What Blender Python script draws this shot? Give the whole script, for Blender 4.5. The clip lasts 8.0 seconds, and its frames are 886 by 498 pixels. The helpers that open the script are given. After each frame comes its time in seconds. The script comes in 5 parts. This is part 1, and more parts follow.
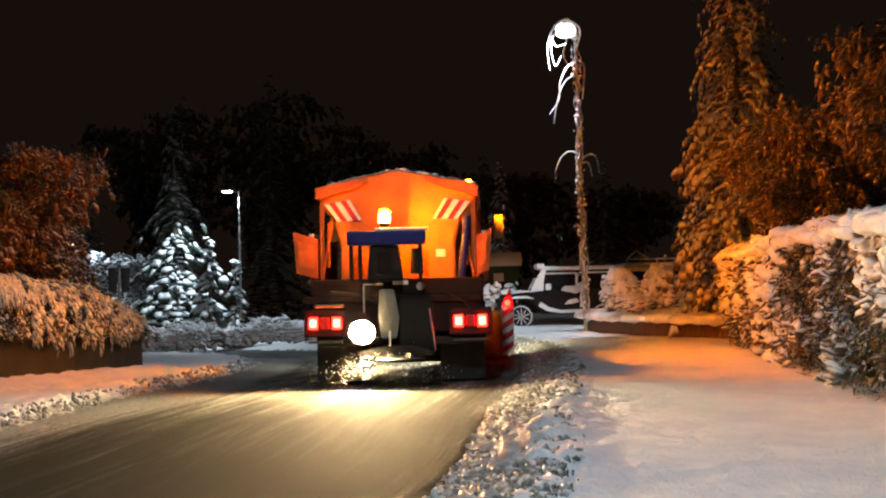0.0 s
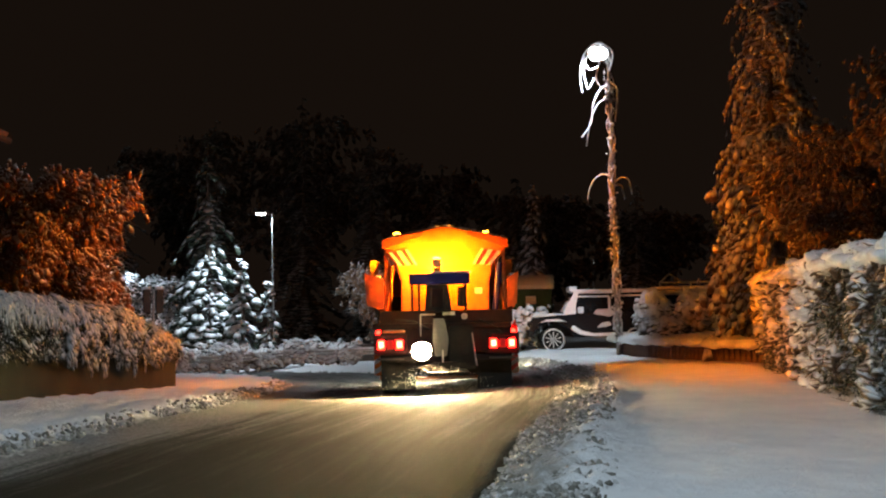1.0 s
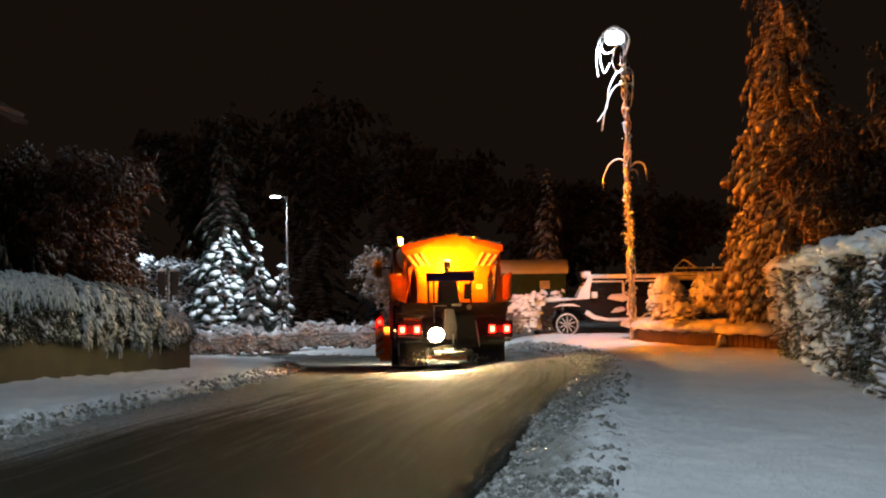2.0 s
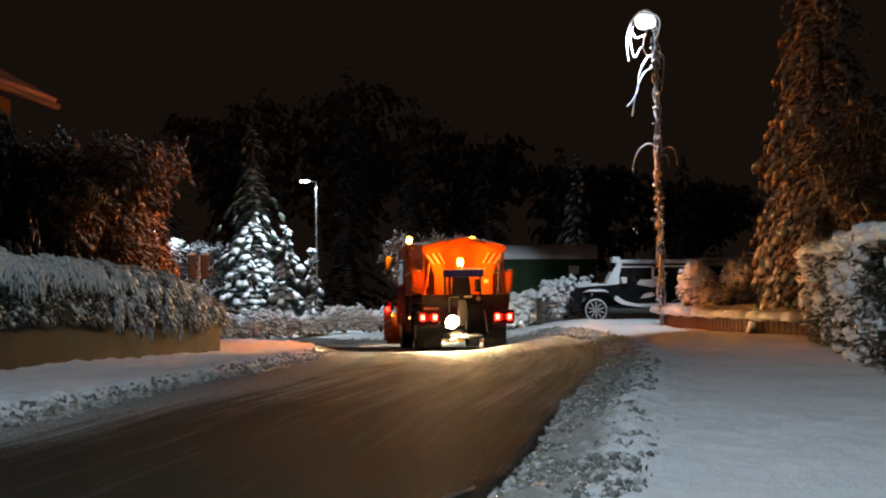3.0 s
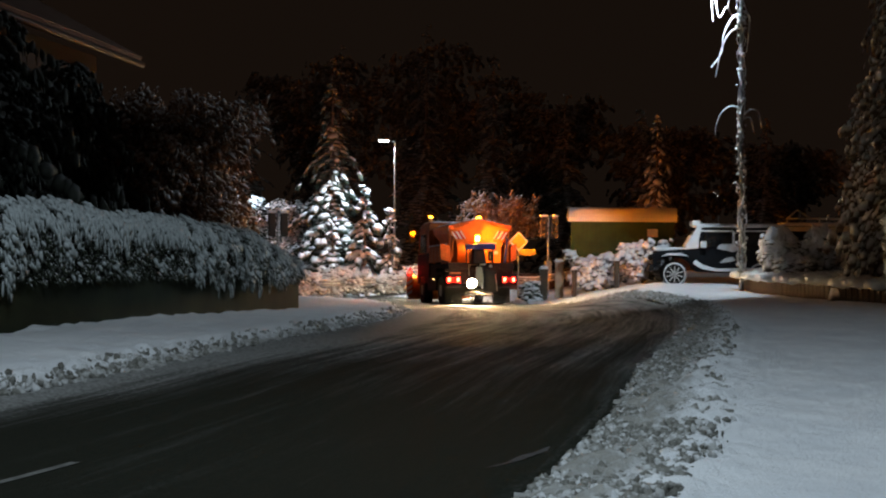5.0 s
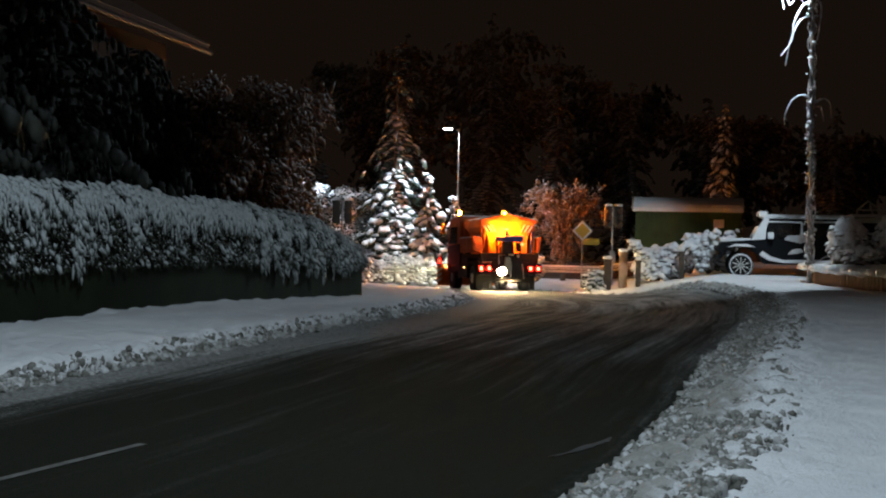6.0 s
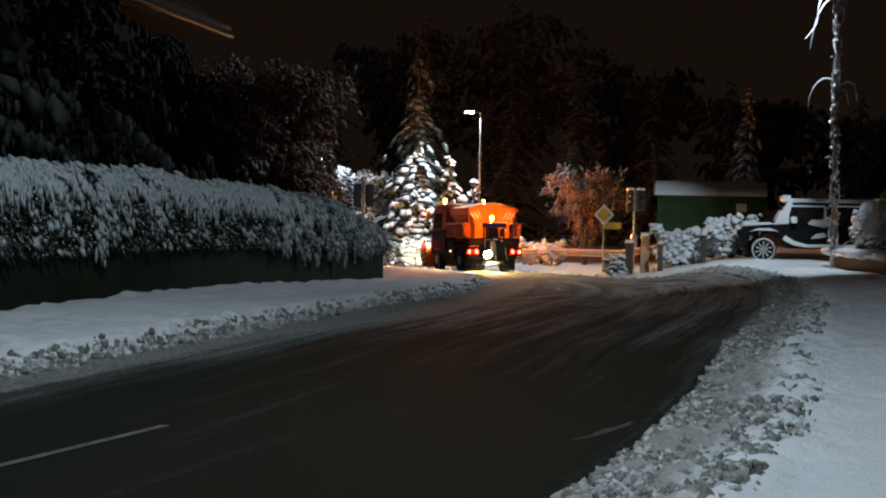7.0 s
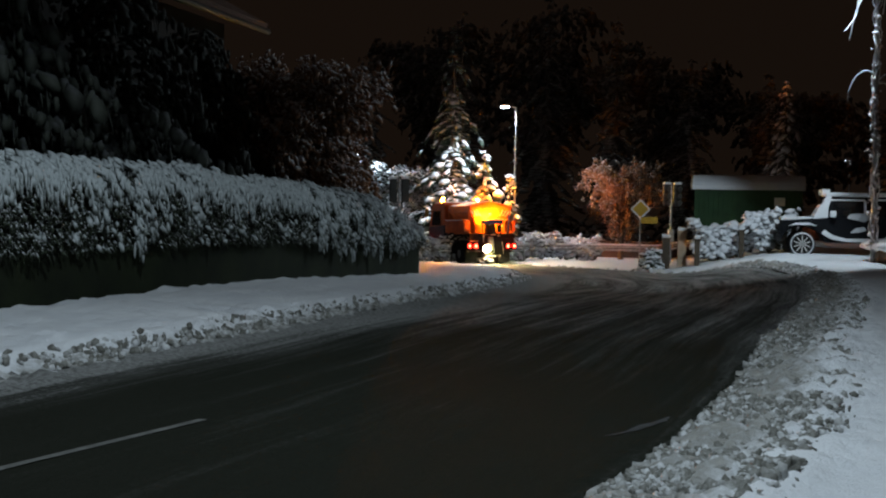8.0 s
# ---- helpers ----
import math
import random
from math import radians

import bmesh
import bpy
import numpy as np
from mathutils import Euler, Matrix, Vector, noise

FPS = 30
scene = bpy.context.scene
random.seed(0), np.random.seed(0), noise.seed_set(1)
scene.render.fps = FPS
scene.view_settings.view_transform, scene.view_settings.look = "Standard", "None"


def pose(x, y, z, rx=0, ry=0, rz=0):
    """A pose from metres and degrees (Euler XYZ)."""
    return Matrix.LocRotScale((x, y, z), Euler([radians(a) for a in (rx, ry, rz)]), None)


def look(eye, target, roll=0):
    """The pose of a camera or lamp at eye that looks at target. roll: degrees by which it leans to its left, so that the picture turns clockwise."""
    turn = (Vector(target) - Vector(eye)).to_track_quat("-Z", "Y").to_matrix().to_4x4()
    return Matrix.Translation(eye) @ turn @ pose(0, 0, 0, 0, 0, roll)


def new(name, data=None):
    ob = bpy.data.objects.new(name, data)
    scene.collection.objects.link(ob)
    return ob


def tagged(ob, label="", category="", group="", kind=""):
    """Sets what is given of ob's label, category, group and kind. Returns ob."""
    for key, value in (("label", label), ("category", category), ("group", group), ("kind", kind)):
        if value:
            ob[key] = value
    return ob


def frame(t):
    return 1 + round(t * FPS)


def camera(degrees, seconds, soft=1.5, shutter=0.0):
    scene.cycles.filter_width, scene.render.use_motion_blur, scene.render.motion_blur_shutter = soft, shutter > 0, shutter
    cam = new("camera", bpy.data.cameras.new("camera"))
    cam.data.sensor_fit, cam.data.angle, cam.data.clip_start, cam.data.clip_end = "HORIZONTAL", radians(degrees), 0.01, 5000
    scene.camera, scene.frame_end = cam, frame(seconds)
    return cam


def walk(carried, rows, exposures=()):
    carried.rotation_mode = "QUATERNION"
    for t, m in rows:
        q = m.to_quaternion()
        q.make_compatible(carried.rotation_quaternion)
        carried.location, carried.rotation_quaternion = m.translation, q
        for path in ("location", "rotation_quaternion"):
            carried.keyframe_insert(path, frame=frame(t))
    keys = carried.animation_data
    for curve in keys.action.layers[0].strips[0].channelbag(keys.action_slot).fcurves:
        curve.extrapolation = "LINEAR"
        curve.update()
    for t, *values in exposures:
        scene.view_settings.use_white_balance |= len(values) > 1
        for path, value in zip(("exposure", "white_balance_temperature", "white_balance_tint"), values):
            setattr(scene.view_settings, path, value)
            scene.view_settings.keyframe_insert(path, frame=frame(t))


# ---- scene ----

# ---------------- camera: a hand-turned camera at eye height on the pavement ----------------
cam = camera(41.66, 8.0, soft=2.1)
EYE = 1.5
VIEW = [  # seconds, yaw, pitch, roll
    (0.0, 0.01, 1.51, -1.20),
    (0.5, 0.54, 3.01, -0.70),
    (1.0, 1.57, 2.65, -0.98),
    (1.5, 1.91, 2.21, -0.81),
    (3.0, 3.71, 1.13, -0.35),
    (3.5, 4.71, 0.62, -0.45),
    (4.0, 5.40, 0.11, -0.15),
    (5.5, 9.05, -1.16, 0.77),
    (6.0, 10.60, -1.42, 1.01),
    (6.5, 11.17, -1.71, 1.22),
    (7.0, 11.63, -2.25, 1.12),
    (7.5, 12.56, -2.57, 0.93),
    (8.0, 13.38, -2.53, 0.97),
]
walk(cam, [(t, pose(0, 0, EYE) @ pose(0, 0, 0, 0, 0, yaw) @ pose(0, 0, 0, 90 + pitch) @ pose(0, 0, 0, 0, 0, roll)) for t, yaw, pitch, roll in VIEW])

# ---------------- night sky and street lighting ----------------
world = bpy.data.worlds.new("night")
scene.world = world
world.use_nodes = True
world.node_tree.nodes["Background"].inputs[0].default_value = (1.0, 0.62, 0.42, 1)
world.node_tree.nodes["Background"].inputs[1].default_value = 0.0075
scene.view_settings.exposure = 0.0


def lamp_light(place, watts, colour, radius, aim=None, cone=None):
    kind = "SPOT" if cone else "POINT"
    data = bpy.data.lights.new("street_light", kind)
    data.energy, data.color, data.shadow_soft_size = watts, colour, radius
    ob = new("street_light", data)
    ob.matrix_world = Matrix.Translation(place)
    if cone:
        data.spot_size, data.spot_blend = radians(cone), 0.18
        ob.matrix_world = look(place, aim)
    return ob


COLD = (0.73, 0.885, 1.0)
# added spot for an assumed unseen street lamp high overhead; cut-off cone aimed down
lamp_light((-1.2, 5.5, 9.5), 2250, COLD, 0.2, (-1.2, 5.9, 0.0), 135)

# ---------------- terrain ----------------
LEFT_EDGE = [(-60, -9.5), (0, -6.5), (3, -6.2), (7.9, -5.39), (10, -5.1), (12.5, -4.75), (17.7, -4.05), (24, -4.2), (30, -4.8), (36, -6.0), (42, -8.0), (48, -10.9), (55, -15.5), (66, -24), (90, -45), (400, -300)]
RIGHT_EDGE = [(-60, -5.0), (0, -1.5), (4, -0.8), (5.84, -0.53), (7.23, -0.22), (9.9, 0.2), (12.75, 0.47), (15.3, 0.9), (19, 1.37), (23, 1.65), (27, 1.6), (31, 1.15), (36, 0.1), (42, -1.7), (49, -4.3), (56, -8.5), (66, -16.5), (90, -37), (400, -290)]


def along(table, y):
    a = np.array(table)
    return np.interp(y, a[:, 0], a[:, 1])


def sstep(a, b, v):
    t = np.clip((v - a) / (b - a), 0, 1)
    return t * t * (3 - 2 * t)


def base_height(x, y):
    """The bare ground: level near the camera, falling away along the road that bends downhill."""
    x, y = np.asarray(x, float), np.asarray(y, float)
    fall = np.clip(np.sqrt((y - 17.0) ** 2 + 4) + (y - 17.0), 0, None) / 2 - 0.05
    fall = np.minimum(np.maximum(fall, 0), 45)
    b = x / np.maximum(y, 1.0)
    rate = 0.012 + 0.033 * sstep(0.06, -0.055, b)
    return -rate * fall


def ripple(x, y, scale, seed):
    return np.array([noise.noise((a * scale, b * scale, seed)) for a, b in zip(np.ravel(x), np.ravel(y))]).reshape(np.shape(x))


def ground_height(x, y):
    x, y = np.asarray(x, float), np.asarray(y, float)
    z = base_height(x, y)
    dl = along(LEFT_EDGE, y) - x
    dr = x - along(RIGHT_EDGE, y)
    left = 0.13 * sstep(0.0, 0.5, dl) + 0.01 * sstep(0.5, 2.5, dl)
    right = 0.09 * sstep(0.0, 0.9, dr)
    plot = 0.20 * sstep(0.5, 3.0, dr) * sstep(34, 43, y) * sstep(1.2, -1.5, x)
    return z + left + right + plot


# ---------------- materials ----------------
def material(name, rough=0.7, metal=0.0):
    m = bpy.data.materials.new(name)
    m.use_nodes = True
    b = m.node_tree.nodes["Principled BSDF"]
    b.inputs["Roughness"].default_value, b.inputs["Metallic"].default_value = rough, metal
    return m, m.node_tree, b


def node(nt, kind, **values):
    n = nt.nodes.new(kind)
    for k, v in values.items():
        n.inputs[k.replace("_", " ")].default_value = v
    return n


def noise_tex(nt, scale, detail=5.0, rough=0.6, where=None):
    n = node(nt, "ShaderNodeTexNoise", Scale=scale, Detail=detail, Roughness=rough)
    if where is None:
        where = nt.nodes.new("ShaderNodeTexCoord").outputs["Object"]
    nt.links.new(where, n.inputs["Vector"])
    return n.outputs["Fac"]


def ramp(nt, fac, stops):
    r = nt.nodes.new("ShaderNodeValToRGB")
    e = r.color_ramp.elements
    while len(e) < len(stops):
        e.new(0.5)
    for k, (p, c) in zip(e, stops):
        k.position, k.color = p, (*c, 1) if len(c) == 3 else c
    nt.links.new(fac, r.inputs[0])
    return r.outputs[0]


def mix(nt, fac, a, b):
    m = nt.nodes.new("ShaderNodeMix")
    m.data_type = "RGBA"
    for sock, v in ((m.inputs[0], fac), (m.inputs[6], a), (m.inputs[7], b)):
        if isinstance(v, (int, float)):
            sock.default_value = v
        elif isinstance(v, tuple):
            sock.default_value = (*v, 1)
        else:
            nt.links.new(v, sock)
    return m.outputs[2]


def math_node(nt, op, a, b=0.0, c=0.0):
    m = nt.nodes.new("ShaderNodeMath")
    m.operation = op
    for sock, v in zip(m.inputs, (a, b, c)):
        if isinstance(v, (int, float)):
            sock.default_value = v
        else:
            nt.links.new(v, sock)
    return m.outputs[0]


def bump(nt, bsdf, fac, strength, distance):
    b = node(nt, "ShaderNodeBump", Strength=strength, Distance=distance)
    nt.links.new(fac, b.inputs["Height"])
    nt.links.new(b.outputs[0], bsdf.inputs["Normal"])


def plain(name, colour, rough=0.6, metal=0.0, scale=6.0, depth=0.25, relief=0.15, size=0.01, shine=0.3):
    """A painted, worn or stony surface with two scales of variation."""
    m, nt, b = material(name, rough, metal)
    b.inputs["Specular IOR Level"].default_value = shine
    big, fine = noise_tex(nt, scale, 4), noise_tex(nt, scale * 14, 3)
    dark = tuple(c * (1 - depth) for c in colour)
    light = tuple(min(1, c * (1 + depth * 0.6)) for c in colour)
    col = ramp(nt, math_node(nt, "ADD", math_node(nt, "MULTIPLY", big, 0.7), math_node(nt, "MULTIPLY", fine, 0.3)), [(0.3, dark), (0.7, light)])
    nt.links.new(col, b.inputs["Base Color"])
    nt.links.new(math_node(nt, "ADD", math_node(nt, "MULTIPLY", fine, 0.2), rough - 0.1), b.inputs["Roughness"])
    bump(nt, b, fine, relief, size)
    return m


def glow(name, colour, strength):
    m, nt, b = material(name, 0.3)
    b.inputs["Base Color"].default_value = (*colour, 1)
    b.inputs["Emission Color"].default_value = (*colour, 1)
    b.inputs["Emission Strength"].default_value = strength
    return m


def snow_material(name="snow"):
    m, nt, b = material(name, 0.55)
    big, fine, lump = noise_tex(nt, 1.2, 5), noise_tex(nt, 45, 4), noise_tex(nt, 9.0, 4)
    clean = ramp(nt, big, [(0.3, (0.74, 0.76, 0.79)), (0.7, (0.86, 0.87, 0.88))])
    dirty = ramp(nt, lump, [(0.3, (0.14, 0.135, 0.11)), (0.7, (0.42, 0.41, 0.38))])
    att = nt.nodes.new("ShaderNodeAttribute")
    att.attribute_name = "slush"
    soil = math_node(nt, "ADD", math_node(nt, "MULTIPLY", att.outputs["Fac"], 1.3), math_node(nt, "MULTIPLY", math_node(nt, "SUBTRACT", lump, 0.5), 1.1))
    nt.links.new(mix(nt, ramp(nt, soil, [(0.35, (0, 0, 0)), (0.75, (1, 1, 1))]), clean, dirty), b.inputs["Base Color"])
    bump(nt, b, math_node(nt, "ADD", math_node(nt, "MULTIPLY", big, 3.0), math_node(nt, "ADD", fine, math_node(nt, "MULTIPLY", lump, 1.6))), 0.7, 0.03)
    return m


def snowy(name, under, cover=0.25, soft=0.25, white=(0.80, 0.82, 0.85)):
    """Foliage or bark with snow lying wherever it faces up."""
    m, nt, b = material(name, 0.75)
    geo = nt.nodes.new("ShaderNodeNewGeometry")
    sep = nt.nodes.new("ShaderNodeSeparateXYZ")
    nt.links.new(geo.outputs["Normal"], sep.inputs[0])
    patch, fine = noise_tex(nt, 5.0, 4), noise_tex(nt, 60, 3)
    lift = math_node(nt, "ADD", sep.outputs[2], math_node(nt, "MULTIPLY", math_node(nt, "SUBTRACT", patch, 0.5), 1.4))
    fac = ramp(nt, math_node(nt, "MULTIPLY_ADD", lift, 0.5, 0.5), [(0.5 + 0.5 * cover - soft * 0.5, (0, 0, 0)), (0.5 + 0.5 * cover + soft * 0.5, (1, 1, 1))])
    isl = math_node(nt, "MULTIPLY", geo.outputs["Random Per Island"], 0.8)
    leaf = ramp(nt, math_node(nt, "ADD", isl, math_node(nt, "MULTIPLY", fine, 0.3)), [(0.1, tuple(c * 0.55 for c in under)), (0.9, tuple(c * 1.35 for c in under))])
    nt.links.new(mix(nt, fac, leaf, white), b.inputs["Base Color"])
    bump(nt, b, fine, 0.4, 0.01)
    return m


def road_material():
    m, nt, b = material("wet_slushy_asphalt", 0.5)
    att = nt.nodes.new("ShaderNodeAttribute")
    att.attribute_name = "slush"
    lane = nt.nodes.new("ShaderNodeAttribute")
    lane.attribute_name = "lane"  # metres across and along the road, so that tracks follow its bend
    wide = node(nt, "ShaderNodeMapping", Scale=(2.4, 0.10, 1.0))
    thin = node(nt, "ShaderNodeMapping", Scale=(9.0, 0.35, 1.0))
    rut = node(nt, "ShaderNodeMapping", Scale=(16.0, 0.16, 1.0))
    for k in (wide, thin, rut):
        nt.links.new(lane.outputs["Vector"], k.inputs["Vector"])
    track = noise_tex(nt, 1.0, 5, 0.6, wide.outputs[0])
    streak = noise_tex(nt, 1.0, 5, 0.65, thin.outputs[0])
    tread = noise_tex(nt, 1.0, 3, 0.5, rut.outputs[0])
    patch, fine, grit = noise_tex(nt, 0.35, 4), noise_tex(nt, 22, 6, 0.7), noise_tex(nt, 160, 3)
    amount = math_node(nt, "ADD", math_node(nt, "MULTIPLY", track, 0.55), math_node(nt, "MULTIPLY", streak, 0.44))
    amount = math_node(nt, "ADD", amount, math_node(nt, "MULTIPLY", patch, 0.25))
    amount = math_node(nt, "ADD", amount, math_node(nt, "MULTIPLY", fine, 0.30))
    amount = math_node(nt, "ADD", amount, math_node(nt, "MULTIPLY", math_node(nt, "SUBTRACT", tread, 0.5), 0.20))
    amount = math_node(nt, "ADD", amount, math_node(nt, "MULTIPLY", math_node(nt, "SUBTRACT", grit, 0.5), 0.35))
    amount = math_node(nt, "ADD", math_node(nt, "SUBTRACT", amount, 0.055), att.outputs["Fac"])
    fac = ramp(nt, amount, [(0.66, (0, 0, 0)), (0.82, (0.17, 0.17, 0.17)), (1.0, (1, 1, 1))])
    tar = ramp(nt, grit, [(0.3, (0.014, 0.015, 0.011)), (0.75, (0.036, 0.038, 0.029))])
    ice = ramp(nt, fine, [(0.3, (0.12, 0.12, 0.11)), (0.7, (0.40, 0.40, 0.39))])
    nt.links.new(mix(nt, fac, tar, ice), b.inputs["Base Color"])
    nt.links.new(math_node(nt, "MULTIPLY_ADD", fine, 0.25, 0.72), b.inputs["Roughness"])
    b.inputs["Specular IOR Level"].default_value = 0.03
    ridges = math_node(nt, "ADD", math_node(nt, "MULTIPLY", fine, 1.2), math_node(nt, "MULTIPLY", tread, 1.6))
    bump(nt, b, math_node(nt, "ADD", ridges, math_node(nt, "MULTIPLY", amount, 2.5)), 0.75, 0.022)
    return m


def slush_material():
    m, nt, b = material("grey_slush", 0.5)
    geo = nt.nodes.new("ShaderNodeNewGeometry")
    fine = noise_tex(nt, 30, 5)
    v = math_node(nt, "ADD", math_node(nt, "MULTIPLY", geo.outputs["Random Per Island"], 0.75), math_node(nt, "MULTIPLY", fine, 0.4))
    nt.links.new(ramp(nt, v, [(0.15, (0.10, 0.097, 0.08)), (0.6, (0.24, 0.238, 0.215)), (1.0, (0.66, 0.67, 0.68))]), b.inputs["Base Color"])
    bump(nt, b, fine, 0.6, 0.012)
    return m


SNOW = snow_material()
ROAD = road_material()
SLUSH = slush_material()
BROWN_SNOW = snowy("snowy_brown_twigs", (0.10, 0.075, 0.05), 0.0, 0.4)
CONIFER = snowy("snowy_conifer_needles", (0.03, 0.045, 0.028), 0.38)
LEAF_DARK = snowy("dark_hedge_leaves", (0.035, 0.045, 0.025), 0.75)
# snow greyed here to hold down the overhead lamp's brightness on the hedge
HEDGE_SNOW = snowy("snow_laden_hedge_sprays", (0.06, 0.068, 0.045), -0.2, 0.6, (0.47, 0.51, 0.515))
TWIG_LADEN = snowy("snow_laden_brown_sprays", (0.10, 0.075, 0.05), 0.14, 0.4)
BARK = snowy("snow_dusted_bark", (0.07, 0.055, 0.04), 0.5)
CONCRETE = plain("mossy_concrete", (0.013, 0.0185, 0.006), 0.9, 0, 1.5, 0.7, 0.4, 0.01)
BROWN_WALL = plain("brown_stained_wall", (0.075, 0.05, 0.037), 0.85, 0, 2.0, 0.5, 0.4, 0.01)
ORANGE = plain("orange_truck_paint", (0.78, 0.185, 0.010), 0.45, 0, 3.0, 0.35, 0.05, 0.003)
RED = plain("red_warning_paint", (0.55, 0.03, 0.02), 0.45, 0, 4.0, 0.3, 0.05, 0.003)
# truck orange darkened so the cab and sides look dimly lit
CAB = plain("shaded_orange_cab_paint", (0.45, 0.095, 0.010), 0.5, 0, 3.0, 0.4, 0.08, 0.003)
WHITE_PAINT = plain("dirty_white_paint", (0.75, 0.74, 0.70), 0.5, 0, 4.0, 0.25, 0.05, 0.003)
BLACK = plain("black_dirty_plastic", (0.009, 0.008, 0.0075), 0.8, 0, 5.0, 0.5, 0.2, 0.005)
RUBBER = plain("tyre_rubber", (0.02, 0.02, 0.02), 0.85, 0, 8.0, 0.4, 0.3, 0.01)
STEEL = plain("worn_grey_steel", (0.38, 0.38, 0.37), 0.45, 0.7, 6.0, 0.4, 0.15, 0.004)
BLUE = plain("blue_machine_paint", (0.007, 0.011, 0.12), 0.5, 0, 4.0, 0.3, 0.1, 0.003)
GREEN_WOOD = plain("dark_green_boards", (0.02, 0.06, 0.022), 0.7, 0, 2.0, 0.4, 0.2, 0.004)
GLASS = plain("dark_window_glass", (0.008, 0.009, 0.010), 0.12, 0, 2.0, 0.2, 0.0, 0.001)
DARK_BODY = plain("dark_blue_black_car_paint", (0.005, 0.006, 0.008), 0.55, 0, 3.0, 0.3, 0.02, 0.002, 0.15)


# ---------------- mesh helpers ----------------
def box_bm(sx, sy, sz, at=(0, 0, 0), bevel=0.0, bm=None, turn=None):
    bm = bm or bmesh.new()
    m = Matrix.Translation(at) @ (turn or Matrix()) @ Matrix.Diagonal((sx, sy, sz, 1))
    vs = bmesh.ops.create_cube(bm, size=1, matrix=m)["verts"]
    if bevel:
        es = list({e for v in vs for e in v.link_edges})
        bmesh.ops.bevel(bm, geom=es, offset=bevel, segments=2, affect="EDGES", profile=0.6)
    return bm


def tube_bm(a, b, r1, r2=None, n=12, bm=None, caps=True):
    bm = bm or bmesh.new()
    a, b = Vector(a), Vector(b)
    d = b - a
    m = Matrix.Translation((a + b) / 2) @ d.to_track_quat("Z", "Y").to_matrix().to_4x4()
    bmesh.ops.create_cone(bm, cap_ends=caps, segments=n, radius1=r1, radius2=r1 if r2 is None else r2, depth=d.length, matrix=m)
    return bm


def prism_bm(outline, thick, axis="y", at=(0, 0, 0), bevel=0.0, bm=None):
    """A flat outline (u, v) given thickness: axis y puts it in x, z; axis x in y, z."""
    bm = bm or bmesh.new()
    put = {"y": lambda u, v, w: (u, w, v), "x": lambda u, v, w: (w, u, v), "z": lambda u, v, w: (u, v, w)}[axis]
    lo = [bm.verts.new(Vector(put(u, v, -thick / 2)) + Vector(at)) for u, v in outline]
    hi = [bm.verts.new(Vector(put(u, v, thick / 2)) + Vector(at)) for u, v in outline]
    faces = [bm.faces.new(lo), bm.faces.new(hi[::-1])]
    for i in range(len(lo)):
        j = (i + 1) % len(lo)
        faces.append(bm.faces.new((lo[j], lo[i], hi[i], hi[j])))
    bmesh.ops.recalc_face_normals(bm, faces=faces)
    if bevel:
        bmesh.ops.bevel(bm, geom=list({e for f in faces for e in f.edges}), offset=bevel, segments=2, affect="EDGES")
    return bm


def part(name, bm, mat, parent=None, label="", smooth=False):
    me = bpy.data.meshes.new(name)
    bm.to_mesh(me)
    bm.free()
    me.materials.append(mat)
    if smooth:
        me.shade_smooth()
    ob = new(name, me)
    if parent is not None:
        ob.parent = parent
    if label:
        ob["label"] = label
    return ob


def thing(name, m, label, category, group="", kind=""):
    ob = new(name)
    ob.empty_display_size = 0.2
    ob.matrix_basis = m
    return tagged(ob, label, category, group, kind)


def ico(sub):
    bm = bmesh.new()
    bmesh.ops.create_icosphere(bm, subdivisions=sub, radius=1)
    v = np.array([p.co[:] for p in bm.verts])
    f = np.array([[p.index for p in q.verts] for q in bm.faces])
    bm.free()
    return v, f


ICO1, ICO2 = ico(1), ico(2)
SPRIG = (np.array([(0, 0, 0), (0.5, 0.28, 0.06), (0.5, -0.28, 0.06), (0.55, 0, 0.16), (1, 0, -0.1), (0.5, 0, -0.08)]),
         np.array([(0, 2, 3), (0, 3, 1), (1, 3, 4), (3, 2, 4), (0, 1, 5), (0, 5, 2), (1, 4, 5), (5, 4, 2)]))


class Heap:
    """Many small pieces gathered into one mesh."""

    def __init__(self, seed):
        self.v, self.f, self.n, self.rng = [], [], 0, np.random.default_rng(seed)

    def add(self, shape, m3, at, rough=0.0):
        v = shape[0]
        if rough:
            v = v * (1 + rough * self.rng.uniform(-1, 1, (len(v), 1)))
        self.v.append(v @ np.asarray(m3).T + np.asarray(at))
        self.f.append(shape[1] + self.n)
        self.n += len(v)

    def aim(self, way, length, width, thick):
        """A turn that lays a shape's x along way, its z as far up as may be."""
        x = np.asarray(way, float)
        x = x / np.linalg.norm(x)
        y = np.cross((0, 0, 1.0), x)
        y = y / (np.linalg.norm(y) + 1e-9)
        return np.stack([x * length, y * width, np.cross(x, y) * thick], 1)

    def ob(self, name, mat, parent=None, smooth=True):
        me = bpy.data.meshes.new(name)
        v, f = np.concatenate(self.v), np.concatenate(self.f)
        me.from_pydata(v.tolist(), [], f.tolist())
        me.materials.append(mat)
        if smooth:
            me.shade_smooth()
        o = new(name, me)
        if parent is not None:
            o.parent = parent
        return o


